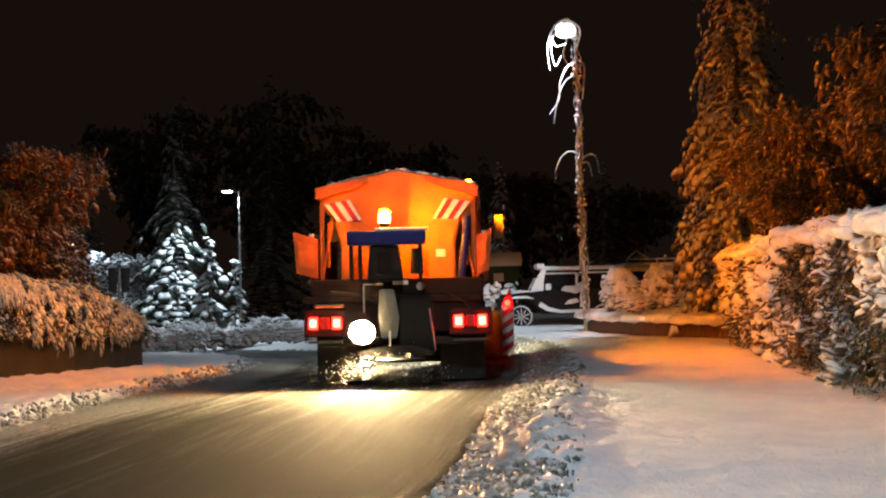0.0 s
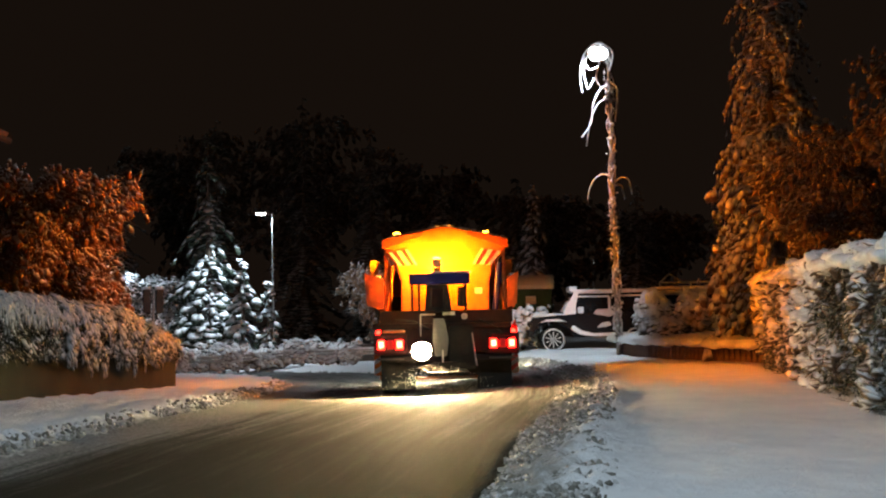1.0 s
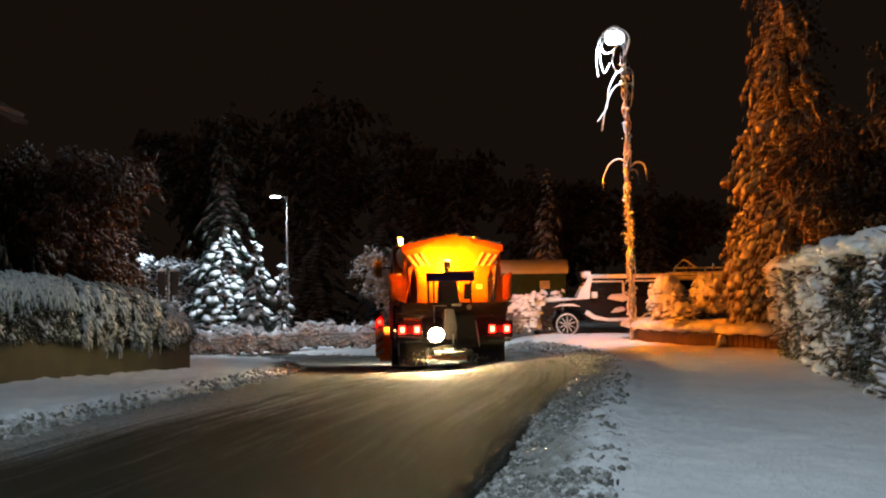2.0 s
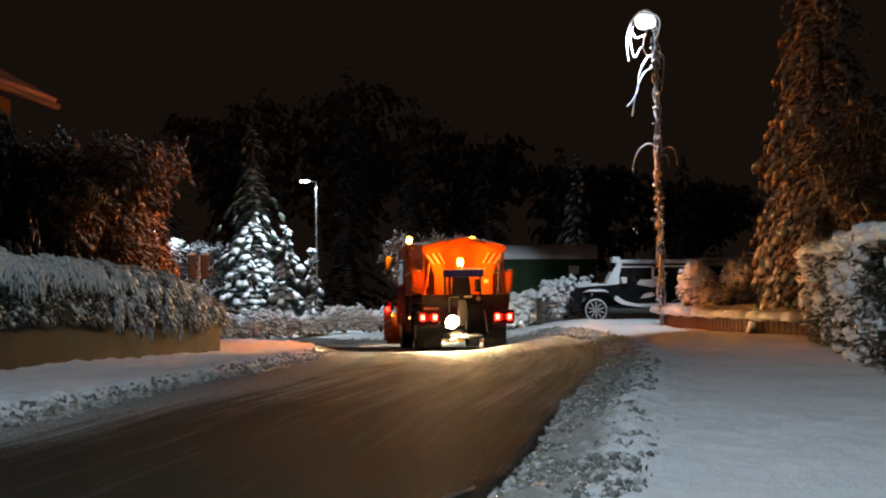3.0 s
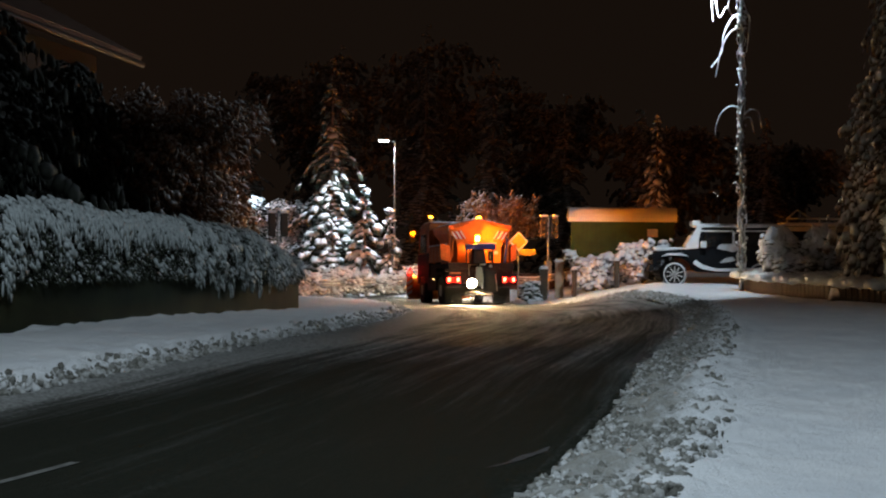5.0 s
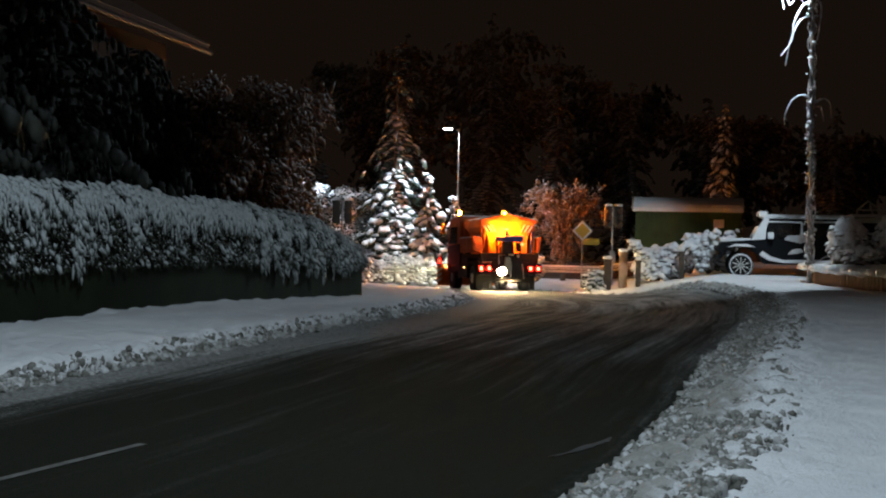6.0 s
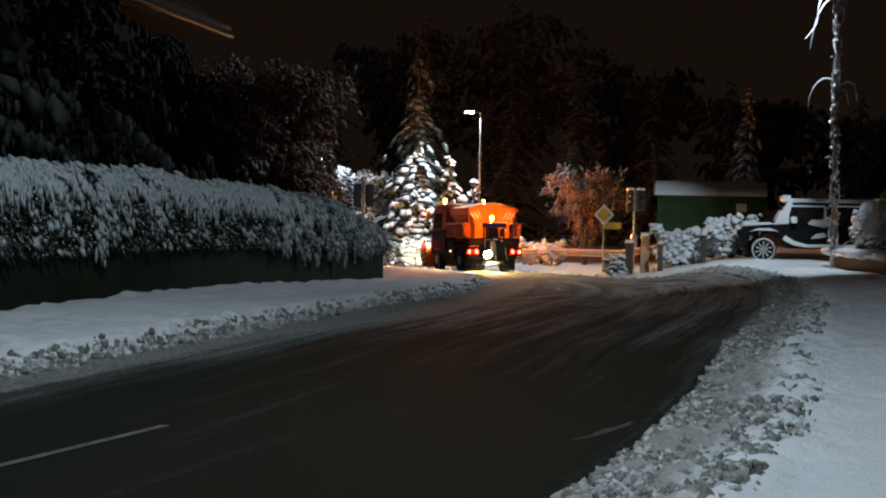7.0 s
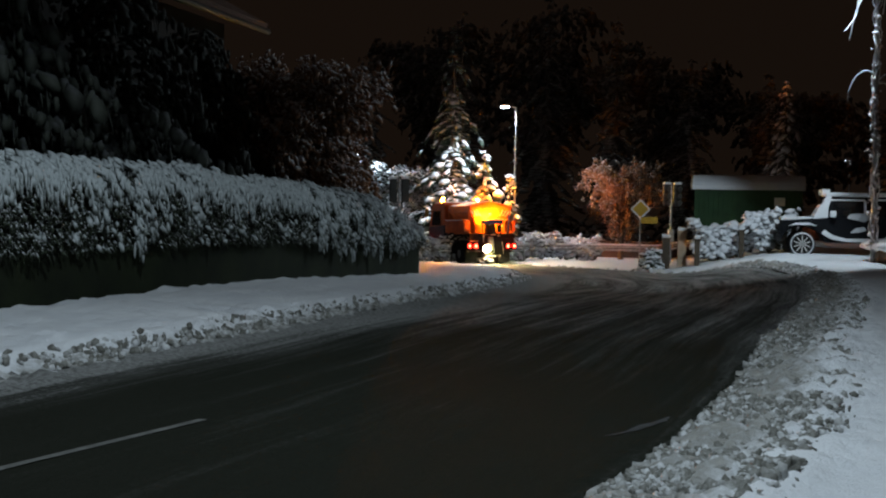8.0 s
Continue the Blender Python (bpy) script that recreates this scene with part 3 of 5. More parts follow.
def spruce(name, x, y, top, radius, mat, seed, label, z=None, tiers=26, bare=0.05, sag=0.45, per=9, group="", pad=0.22, plump=1.0):
    """A conifer: tapered trunk, tiers of sagging boughs, each a fan of needle pads with snow lying on them."""
    z = ground_at(x, y) - 0.1 if z is None else z
    root = thing(name, Matrix.Translation((x, y, z)), label, "tree", group)
    part("trunk", tube_bm((0, 0, 0), (0, 0, top * 0.97), radius * 0.07 + 0.04, 0.015, 8), BARK, root)
    h = Heap(seed)
    r = h.rng
    for i in range(tiers):
        u = bare + (1 - bare) * (i + r.uniform(-0.3, 0.3)) / tiers
        if u > 0.995:
            continue
        zz = top * u
        reach = radius * (1 - u) ** 0.85 * r.uniform(0.8, 1.12) + 0.06
        n = max(4, int(per * (0.45 + 0.55 * (1 - u))))
        for k in range(n):
            ang = 2 * math.pi * (k + r.uniform(-0.3, 0.3)) / n + i * 1.1
            length = reach * r.uniform(0.55, 1.15)
            rise = r.uniform(-0.55, 0.55) * top / tiers
            droop = sag * r.uniform(0.6, 1.5)
            dx, dy = math.cos(ang), math.sin(ang)
            pads = max(2, int(length / pad))
            for p in range(pads):
                f = (p + 0.7) / pads
                w = 0.10 + 0.20 * length * (1 - abs(f - 0.55)) * 0.6
                px, py = dx * length * f, dy * length * f
                pz = zz + rise - droop * length * f * f + 0.05 * r.uniform(-1, 1)
                h.add(ICO1, h.aim((dx, dy, -droop * 1.6 * f), max(0.12, length / pads * 0.85), w * r.uniform(0.45, 1.5), (0.055 + 0.012 * length) * plump * r.uniform(0.7, 1.9)), (px, py, pz), 0.34)
                if p % 2 == 0:
                    for side in (-1, 1):
                        h.add(SPRIG, h.aim((dx - side * dy * 0.9, dy + side * dx * 0.9, -0.5), w * 1.8, 0.18 * w + 0.05, 0.10), (px, py, pz - 0.02), 0.2)
    h.ob("crown", mat, root)
    return root


def hanging_conifer(name, x, y, top, radius, mat, seed, label, tiers=40, per=12, drop=1.2, fat=1.0, shape=0.62):
    """A conifer whose boughs arch out and hang straight down under clumps of snow."""
    root = thing(name, Matrix.Translation((x, y, ground_at(x, y) - 0.1)), label, "tree")
    part("trunk", tube_bm((0, 0, 0), (0, 0, top * 0.97), radius * 0.07 + 0.04, 0.015, 8), BARK, root)
    h = Heap(seed)
    r = h.rng
    for i in range(tiers):
        u = 0.06 + 0.94 * (i + r.uniform(-0.4, 0.4)) / tiers
        reach = radius * max(0.0, 1 - u) ** shape * r.uniform(0.78, 1.12) + 0.10
        for k in range(max(4, int(per * (0.4 + 0.6 * (1 - u))))):
            ang = r.uniform(0, 2 * math.pi)
            out = reach * r.uniform(0.55, 1.08) * (1 + 0.22 * noise.noise((2 * math.cos(ang) + seed, 2 * math.sin(ang), u * 7)))
            fall = drop * r.uniform(0.5, 1.3) * (0.35 + 0.65 * (1 - u))
            dx, dy = math.cos(ang), math.sin(ang)
            big = fat * r.uniform(0.6, 1.35) * (0.5 + 0.5 * (1 - u))
            for p in range(9):
                f = (p + 0.8) / 9
                at = np.array((dx * out * f ** 0.7, dy * out * f ** 0.7, top * u + 0.12 * out - fall * f ** 2.2))
                way = np.array((dx * (1.15 - f), dy * (1.15 - f), -0.1 - 2.4 * f * f)) + r.uniform(-0.25, 0.25, 3)
                at[2] = max(at[2], 0.15)
                h.add(ICO1, h.aim(way, 0.18 * big, 0.085 * big * r.uniform(0.5, 1.7), 0.065 * big * r.uniform(0.8, 1.6)), at + r.uniform(-0.06, 0.06, 3), 0.38)
                if p > 2:
                    side = r.uniform(-1, 1, 3) * 0.10
                    h.add(SPRIG, h.aim((dx * 0.2 + side[0], dy * 0.2 + side[1], -1.0), 0.38 * big, 0.07, 0.06), at + side, 0.25)
    h.ob("crown", mat, root)
    return root


def shrub(name, x, y, w, h_, mat, seed, label, z=None, n=260, size=0.16, group=""):
    """A rounded shrub: short stems and clumps heaped with snow."""
    z = ground_at(x, y) if z is None else z
    root = thing(name, Matrix.Translation((x, y, z)), label, "shrub", group)
    bm = bmesh.new()
    hp = Heap(seed)
    r = hp.rng
    for k in range(7):
        a = r.uniform(0, 6.28)
        tube_bm((0, 0, -0.1), (math.cos(a) * w * 0.3, math.sin(a) * w * 0.3, h_ * 0.7), 0.025, 0.01, 5, bm)
    part("stems", bm, BARK, root)
    for i in range(n):
        d = r.normal(size=3)
        d /= np.linalg.norm(d)
        d[2] = r.uniform(-0.75, 1.0)
        lump = 0.78 + 0.5 * noise.noise((d[0] * 1.6 + seed, d[1] * 1.6, d[2] * 1.6))
        rad = lump * r.uniform(0.75, 1.05)
        p = np.array((d[0] * w * 0.55 * rad, d[1] * w * 0.55 * rad, h_ * 0.42 + d[2] * h_ * 0.55 * rad))
        s = size * r.uniform(0.5, 1.35)
        out = d * np.array((1, 1, 0.4)) + np.array((0, 0, -0.5)) + r.uniform(-0.4, 0.4, 3)
        hp.add(ICO2 if size > 0.2 else ICO1, hp.aim(out, s, s * r.uniform(0.6, 0.9), s * r.uniform(0.45, 0.75)), p, 0.12 if size > 0.2 else 0.28)
    hp.ob("crown", mat, root)
    return root


def mound_shrub(x, y, z, w, tall, seed, label):
    """A clipped round shrub under a thick scalloped coat of snow."""
    root = thing("round_shrub", Matrix.Translation((x, y, z)), label, "shrub", "round shrubs in the planter")
    bm = bmesh.new()
    bmesh.ops.create_icosphere(bm, subdivisions=5, radius=1)
    for v in bm.verts:
        n = v.co.copy()
        cell = noise.voronoi(n * 2.6 + Vector((seed, 0, 0)))[0]
        fine_ = noise.voronoi(n * 6.5 + Vector((seed, 3, 0)))[0]
        r = 1.0 + 0.10 * noise.noise(n * 1.4 + Vector((0, seed, 0))) - 0.30 * min(0.6, cell[0]) - 0.12 * fine_[0] + 0.12
        v.co = Vector((n.x * r * w * 0.5, n.y * r * w * 0.5, tall * 0.42 + n.z * r * tall * 0.58))
    part("snow_coat", bm, MOUND, root, "scalloped coat of snow", True)
    hp = Heap(seed)
    for i in range(90):
        a, up = hp.rng.uniform(0, 6.28), hp.rng.uniform(0.0, 0.75)
        rad = 0.5 * w * math.sqrt(max(0.05, 1 - (up / 0.62 - 0.66) ** 2)) * 0.98
        g = hp.rng.uniform(0.04, 0.10)
        hp.add(ICO1, hp.aim((math.cos(a), math.sin(a), -0.8), g * 1.2, g, g * 0.7), (rad * math.cos(a), rad * math.sin(a), up * tall), 0.3)
    hp.ob("twig_tip", MOUND, root)["kind"] = "stuff"
    return root


def weeping_tree(name, x, y, h_, w, mat, seed, label, z=None, limbs=26, twigs=14, fine=1.0, hang=-1.0):
    """A broad tree whose snow-laden twigs hang down: trunk, arching limbs, hanging sprays."""
    z = ground_at(x, y) - 0.1 if z is None else z
    root = thing(name, Matrix.Translation((x, y, z)), label, "tree")
    bm = tube_bm((0, 0, 0), (0, 0, h_ * 0.6), 0.16, 0.09, 8)
    hp = Heap(seed)
    r = hp.rng
    for k in range(limbs):
        ang = 2.4 * k + r.uniform(-0.3, 0.3)
        z0 = h_ * r.uniform(0.15, 0.62)
        reach = w * 0.5 * r.uniform(0.55, 1.05)
        rise = (h_ - z0) * r.uniform(0.35, 1.0)
        last = Vector((0, 0, z0))
        for s in range(1, 7):
            f = s / 6
            p = Vector((math.cos(ang) * reach * f, math.sin(ang) * reach * f, z0 + rise * (1.9 * f - 1.1 * f * f)))
            tube_bm(last, p, 0.05 * (1.15 - f) + 0.01, 0.05 * (1.0 - f) + 0.01, 5, bm, False)
            last = p
            for t in range(twigs):
                q = np.array(p) + r.normal(size=3) * (0.22 * w * 0.3, 0.22 * w * 0.3, 0.18)
                ln = (0.14 + 0.5 * r.uniform() ** 2) * fine
                lean = np.array((math.cos(ang) * 0.5, math.sin(ang) * 0.5, hang)) + r.uniform(-0.55, 0.55, 3)
                lean /= np.linalg.norm(lean)
                hp.add(SPRIG, hp.aim(lean, ln, ln * 0.30, ln * 0.35), q, 0.2)
                for c in range(3):
                    hp.add(ICO1, hp.aim(lean + r.uniform(-0.5, 0.5, 3), ln * 0.30, ln * 0.15, ln * 0.13), q + lean * ln * r.uniform(0, 0.8) + r.uniform(-0.12, 0.12, 3), 0.42)
    part("trunk", bm, BARK, root)
    hp.ob("crown", mat, root)
    return root


spruce("spruce", -15.7, 68.2, 14.2, 4.3, CONIFER, 21, "tall spruce with snow on its sagging boughs", z=-2.1, tiers=14, per=8, sag=0.95, pad=0.42, plump=1.3)
spruce("fir_tree", -13.0, 64.7, 6.3, 1.9, LADEN_FIR, 22, "small fir thickly laden with snow", z=-2.0, tiers=10, sag=0.75, per=6, pad=0.5, plump=2.3)
spruce("fir_tree", -11.6, 64.9, 5.1, 1.2, LADEN_FIR, 23, "slender small fir thickly laden with snow", z=-2.0, tiers=9, sag=0.9, per=5, pad=0.45, plump=2.2)
spruce("fir_tree", -15.2, 66.2, 4.6, 2.1, LADEN_FIR, 35, "low spreading fir thickly laden with snow", z=-2.0, tiers=7, sag=0.7, per=6, pad=0.55, plump=2.4)
hanging_conifer("column_cypress", 7.55, 29.5, 11.6, 1.95, CLUMPS, 24, "tall narrow cypress with hanging snow-covered branches", tiers=46, per=15, drop=1.3)
weeping_tree("weeping_tree", 7.9, 24.8, 5.4, 3.6, DIM_TWIG, 25, "broad shrub tree with hanging dark snow-dusted twigs", limbs=46, twigs=34, fine=0.75)
weeping_tree("weeping_tree", 9.6, 20.5, 6.4, 4.8, DIM_TWIG, 26, "broad shrub tree with dark snow-dusted twigs", limbs=36, twigs=26, fine=0.8)
weeping_tree("deciduous_tree", -9.9, 25.2, 5.0, 4.2, AUTUMN, 27, "leafy garden tree dusted with snow behind the hedge", limbs=36, twigs=32, fine=0.75)
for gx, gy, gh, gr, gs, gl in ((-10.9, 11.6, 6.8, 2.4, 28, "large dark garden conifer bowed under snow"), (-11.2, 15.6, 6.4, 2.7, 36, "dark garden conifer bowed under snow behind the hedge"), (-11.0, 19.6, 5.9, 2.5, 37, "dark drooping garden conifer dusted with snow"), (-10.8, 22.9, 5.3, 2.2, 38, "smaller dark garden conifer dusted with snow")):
    hanging_conifer("garden_conifer", gx, gy, gh, gr, SHADED_LADEN, gs, gl, tiers=24, per=15, drop=1.2, fat=1.2, shape=0.42)
weeping_tree("deciduous_tree", -11.6, 31.0, 5.0, 3.8, AUTUMN, 30, "leafy garden tree dusted with snow at the corner", limbs=30, twigs=20)
spruce("young_fir", 3.6, 72.0, 9.7, 2.5, BROWN_SNOW, 31, "slender drooping fir behind the site wagon", z=-0.5, tiers=12, sag=1.5, per=5, pad=0.4)
weeping_tree("bare_tree", -5.3, 64.5, 6.2, 3.8, BARE_TWIG, 32, "bare tree with frosted upright twigs", z=-2.0, limbs=34, twigs=7, hang=1.1)
weeping_tree("bright_tree", -22.4, 72.0, 6.2, 3.4, LADEN_FIR, 33, "frosted tree beneath a street lamp", z=-1.9, limbs=26)
weeping_tree("bright_tree", -18.6, 70.0, 5.6, 2.6, LADEN_FIR, 34, "frosted tree beside the spruce", z=-1.9, limbs=22)
shrub("shrub", -0.1, 45.0, 1.9, 1.6, HEAPED, 41, "bush loaded with thick clumps of snow", group="bushes beside the gate", n=800, size=0.17)
shrub("shrub", 1.75, 44.4, 2.0, 1.75, HEAPED, 42, "bush loaded with thick clumps of snow", group="bushes beside the gate", n=850, size=0.17)
mound_shrub(5.05, 33.4, 0.42, 1.15, 1.42, 43, "rounded clipped shrub buried in snow")
mound_shrub(6.15, 33.2, 0.42, 1.10, 1.45, 44, "tall rounded shrub buried in clumped snow")
mound_shrub(5.30, 32.6, 0.42, 0.95, 0.62, 45, "low clipped shrub buried in snow")

# frosted bushes along the far verge
for k, (bx, by, bw, bh) in enumerate(((-15.2, 58.6, 2.6, 1.5), (-13.0, 59.6, 2.6, 1.7), (-11.0, 60.4, 2.4, 1.3), (-9.2, 61.2, 2.2, 1.6), (-7.3, 62.0, 2.2, 1.4), (-17.5, 57.6, 2.4, 1.4))):
    shrub("verge_bush", bx, by, bw, bh, FROST, 50 + k, "low frosted bush along the verge", group="bushes along the verge", n=600, size=0.16)

# the wood behind, hardly lit
for k, (bx, by, bh, br) in enumerate(((-27, 88, 15, 4.0), (-20.5, 92, 19, 4.4), (-14, 95, 21, 4.6), (-8, 90, 18, 4.2), (-2.5, 93, 15, 4.0), (3.5, 96, 14, 4.0), (13.0, 93, 13, 3.4), (-34, 84, 13, 4.0), (19, 90, 12, 3.6))):
    spruce("forest_spruce", bx, by, bh, br, FOREST, 80 + k, "dark spruce of the wood behind the street", z=-2.0, tiers=20, per=8, sag=0.6, group="wood behind the street")


for k, (bx, by, bh, bw) in enumerate(((-15.0, 104, 22, 13), (-4.5, 110, 19, 12), (6.0, 106, 15, 11), (-27.0, 108, 21, 13), (16.0, 108, 13, 11))):
    weeping_tree("forest_tree", bx, by, bh, bw, FOREST, 100 + k, "broad snowy tree of the wood behind the street", z=-2.0, limbs=34, twigs=9, fine=2.6)


# ---------------- street lamps ----------------
LAMP_GLOW = glow("cold_lamp_glow", (0.85, 0.93, 1.0), 60)


def street_lamp(x, y, z, top, label, watts, arm=0.45, wide=1.0):
    root = thing("street_lamp", Matrix.Translation((x, y, z)), label, "street lamp", "street lamps")
    part("pole", tube_bm((0, 0, 0), (0, 0, top), 0.07, 0.045, 10), STEEL, root)
    part("arm", tube_bm((0, 0, top - 0.03), (-arm, 0, top + 0.05), 0.035, 0.03, 8), STEEL, root)
    part("lamp_head", box_bm(0.62 * wide, 0.26, 0.10, (-arm - 0.2, 0, top + 0.10), 0.03), STEEL, root)
    part("lamp_glass", box_bm(0.5 * wide, 0.2, 0.09 + 0.1 * (1 - wide), (-arm - 0.2, 0, top + 0.02), 0.03), LAMP_GLOW, root, "glowing white glass")
    lamp_light((x - arm - 0.2, y, z + top - 0.1), watts, COLD, 0.12, (x - arm - 0.2, y - 0.6, z), 150)
    return root


street_lamp(-11.35, 65.0, -2.1, 8.75, "slim grey street lamp with a bright white head", 3200)
street_lamp(-22.9, 71.0, -2.0, 7.8, "slim grey street lamp with a bright white head", 2200)
street_lamp(15.2, 150.0, -1.0, 7.8, "distant slim street lamp with a white head", 200, 0.45, 0.35)


def vine_pole():
    """The lamp pole overgrown by creepers, all of it cased in snow and ice under the light."""
    x, y = 4.18, 34.5
    z = ground_at(x, y)
    root = thing("street_lamp", Matrix.Translation((x, y, z)), "street lamp overgrown with creepers cased in snow", "street lamp", "street lamps")
    part("pole", tube_bm((0, 0, 0), (-0.12, 0, 8.7), 0.07, 0.05, 10), STEEL, root)
    part("lamp_arm", tube_bm((-0.12, 0, 8.7), (-0.3, 0, 8.85), 0.04, None, 8), STEEL, root)
    lamp_light((x - 0.45, y - 0.1, z + 8.55), 2900, COLD, 0.15, (x - 10.6, y + 1.5, z), 125)
    rng = random.Random(9)

    def tendril(pts, r):
        bm = bmesh.new()
        pts = [Vector(p) for p in pts]
        fine = []
        for i in range(len(pts) - 1):
            p0, p1, p2, p3 = pts[max(0, i - 1)], pts[i], pts[i + 1], pts[min(len(pts) - 1, i + 2)]
            for s in range(6):
                t = s / 6
                fine.append(0.5 * ((2 * p1) + (p2 - p0) * t + (2 * p0 - 5 * p1 + 4 * p2 - p3) * t * t + (3 * p1 - p0 - 3 * p2 + p3) * t ** 3))
        fine.append(pts[-1])
        for i, (a, b) in enumerate(zip(fine, fine[1:])):
            f = 1 - 0.6 * i / len(fine)
            tube_bm(a, b, r * f * rng.uniform(0.8, 1.25), r * f, 6, bm)
        part("creeper", bm, BARK_ICE, root)

    for loops in range(3):
        pts, a, way = [], loops * 2.1, (1, -1, 1)[loops]
        for i in range(40):
            a += way * rng.uniform(0.1, 1.3)
            if rng.random() < 0.15:
                way = -way
            zz = 0.3 + 8.2 * i / 39
            rr = 0.08 + rng.uniform(0, 0.06)
            pts.append((-0.12 * zz / 8.7 + rr * math.cos(a), rr * math.sin(a), zz))
        tendril(pts, 0.022 + 0.005 * loops)
    tufts = Heap(78)
    for i in range(150):
        zz = tufts.rng.uniform(0.4, 8.4)
        an, rr = tufts.rng.uniform(0, 6.28), tufts.rng.uniform(0.06, 0.16)
        g = tufts.rng.uniform(0.02, 0.06)
        tufts.add(ICO1, np.diag((g, g, g * 1.3)), (-0.12 * zz / 8.7 + rr * math.cos(an), rr * math.sin(an), zz), 0.4)
    tufts.ob("snow_tuft", BARK_ICE, root)["kind"] = "stuff"
    tops = [[(-0.1, 0, 8.9), (-0.3, -0.15, 9.25), (-0.6, -0.1, 9.2), (-0.82, 0, 8.9), (-0.7, 0, 8.5), (-0.45, -0.1, 8.55)],
            [(-0.05, 0.1, 8.7), (-0.15, 0, 9.15), (-0.5, 0.15, 9.28), (-0.75, 0.1, 9.1)],
            [(-0.1, -0.1, 8.4), (0.02, -0.1, 8.9), (-0.2, -0.1, 9.2), (-0.5, -0.2, 9.1)],
            [(-0.1, 0, 8.8), (-0.5, -0.1, 9.1), (-0.85, -0.1, 8.6), (-0.75, -0.1, 7.9), (-0.55, -0.05, 8.2)],
            [(-0.1, 0, 9.0), (-0.4, 0.1, 9.2), (-0.8, 0.1, 9.0), (-0.95, 0, 8.4), (-0.9, 0, 7.8)],
            [(-0.1, 0, 8.6), (-0.35, -0.2, 8.7), (-0.5, -0.2, 8.2), (-0.35, -0.1, 7.9)],
            [(-0.1, 0, 8.0), (-0.35, 0, 7.9), (-0.6, 0, 7.4), (-0.65, 0, 6.9), (-0.95, -0.1, 6.45)],
            [(-0.1, 0, 7.6), (-0.4, 0.1, 7.5), (-0.65, 0.1, 7.0), (-0.8, 0.1, 6.2)],
            [(-0.1, 0, 8.1), (0.12, 0, 7.9), (0.1, 0, 7.3), (0.05, 0, 6.9)],
            [(0, 0, 5.15), (-0.3, 0, 5.35), (-0.6, 0, 5.2), (-0.78, 0, 4.8), (-0.8, 0, 4.5)],
            [(0, 0, 5.1), (0.2, 0, 5.25), (0.42, 0, 5.15), (0.5, 0, 4.7)],
            [(0, 0, 5.0), (0.2, 0.1, 5.0), (0.3, 0.1, 4.6)],
            [(-0.02, 0, 3.0), (-0.2, 0, 3.15), (-0.3, 0, 3.1)]]
    for p in tops:
        tendril(p, 0.032)
    # glowing bowl stands for the lamp and the lit ice around it
    bowl = bmesh.new()
    bmesh.ops.create_icosphere(bowl, subdivisions=3, radius=1, matrix=Matrix.Translation((-0.42, 0, 8.95)) @ Matrix.Diagonal((0.30, 0.22, 0.22, 1)))
    for v in bowl.verts:
        v.co += v.normal * 0.05 * noise.noise(v.co * 4)
    part("lamp_bowl", bowl, BOWL_GLOW, root, "glowing bowl standing for the lamp and brightly lit ice", True)


BOWL_GLOW = glow("lamp_and_lit_ice_glow", (0.85, 0.93, 1.0), 9)
BARK_ICE = snowy("iced_creeper", (0.30, 0.27, 0.24), -0.2, 0.5)
vine_pole()


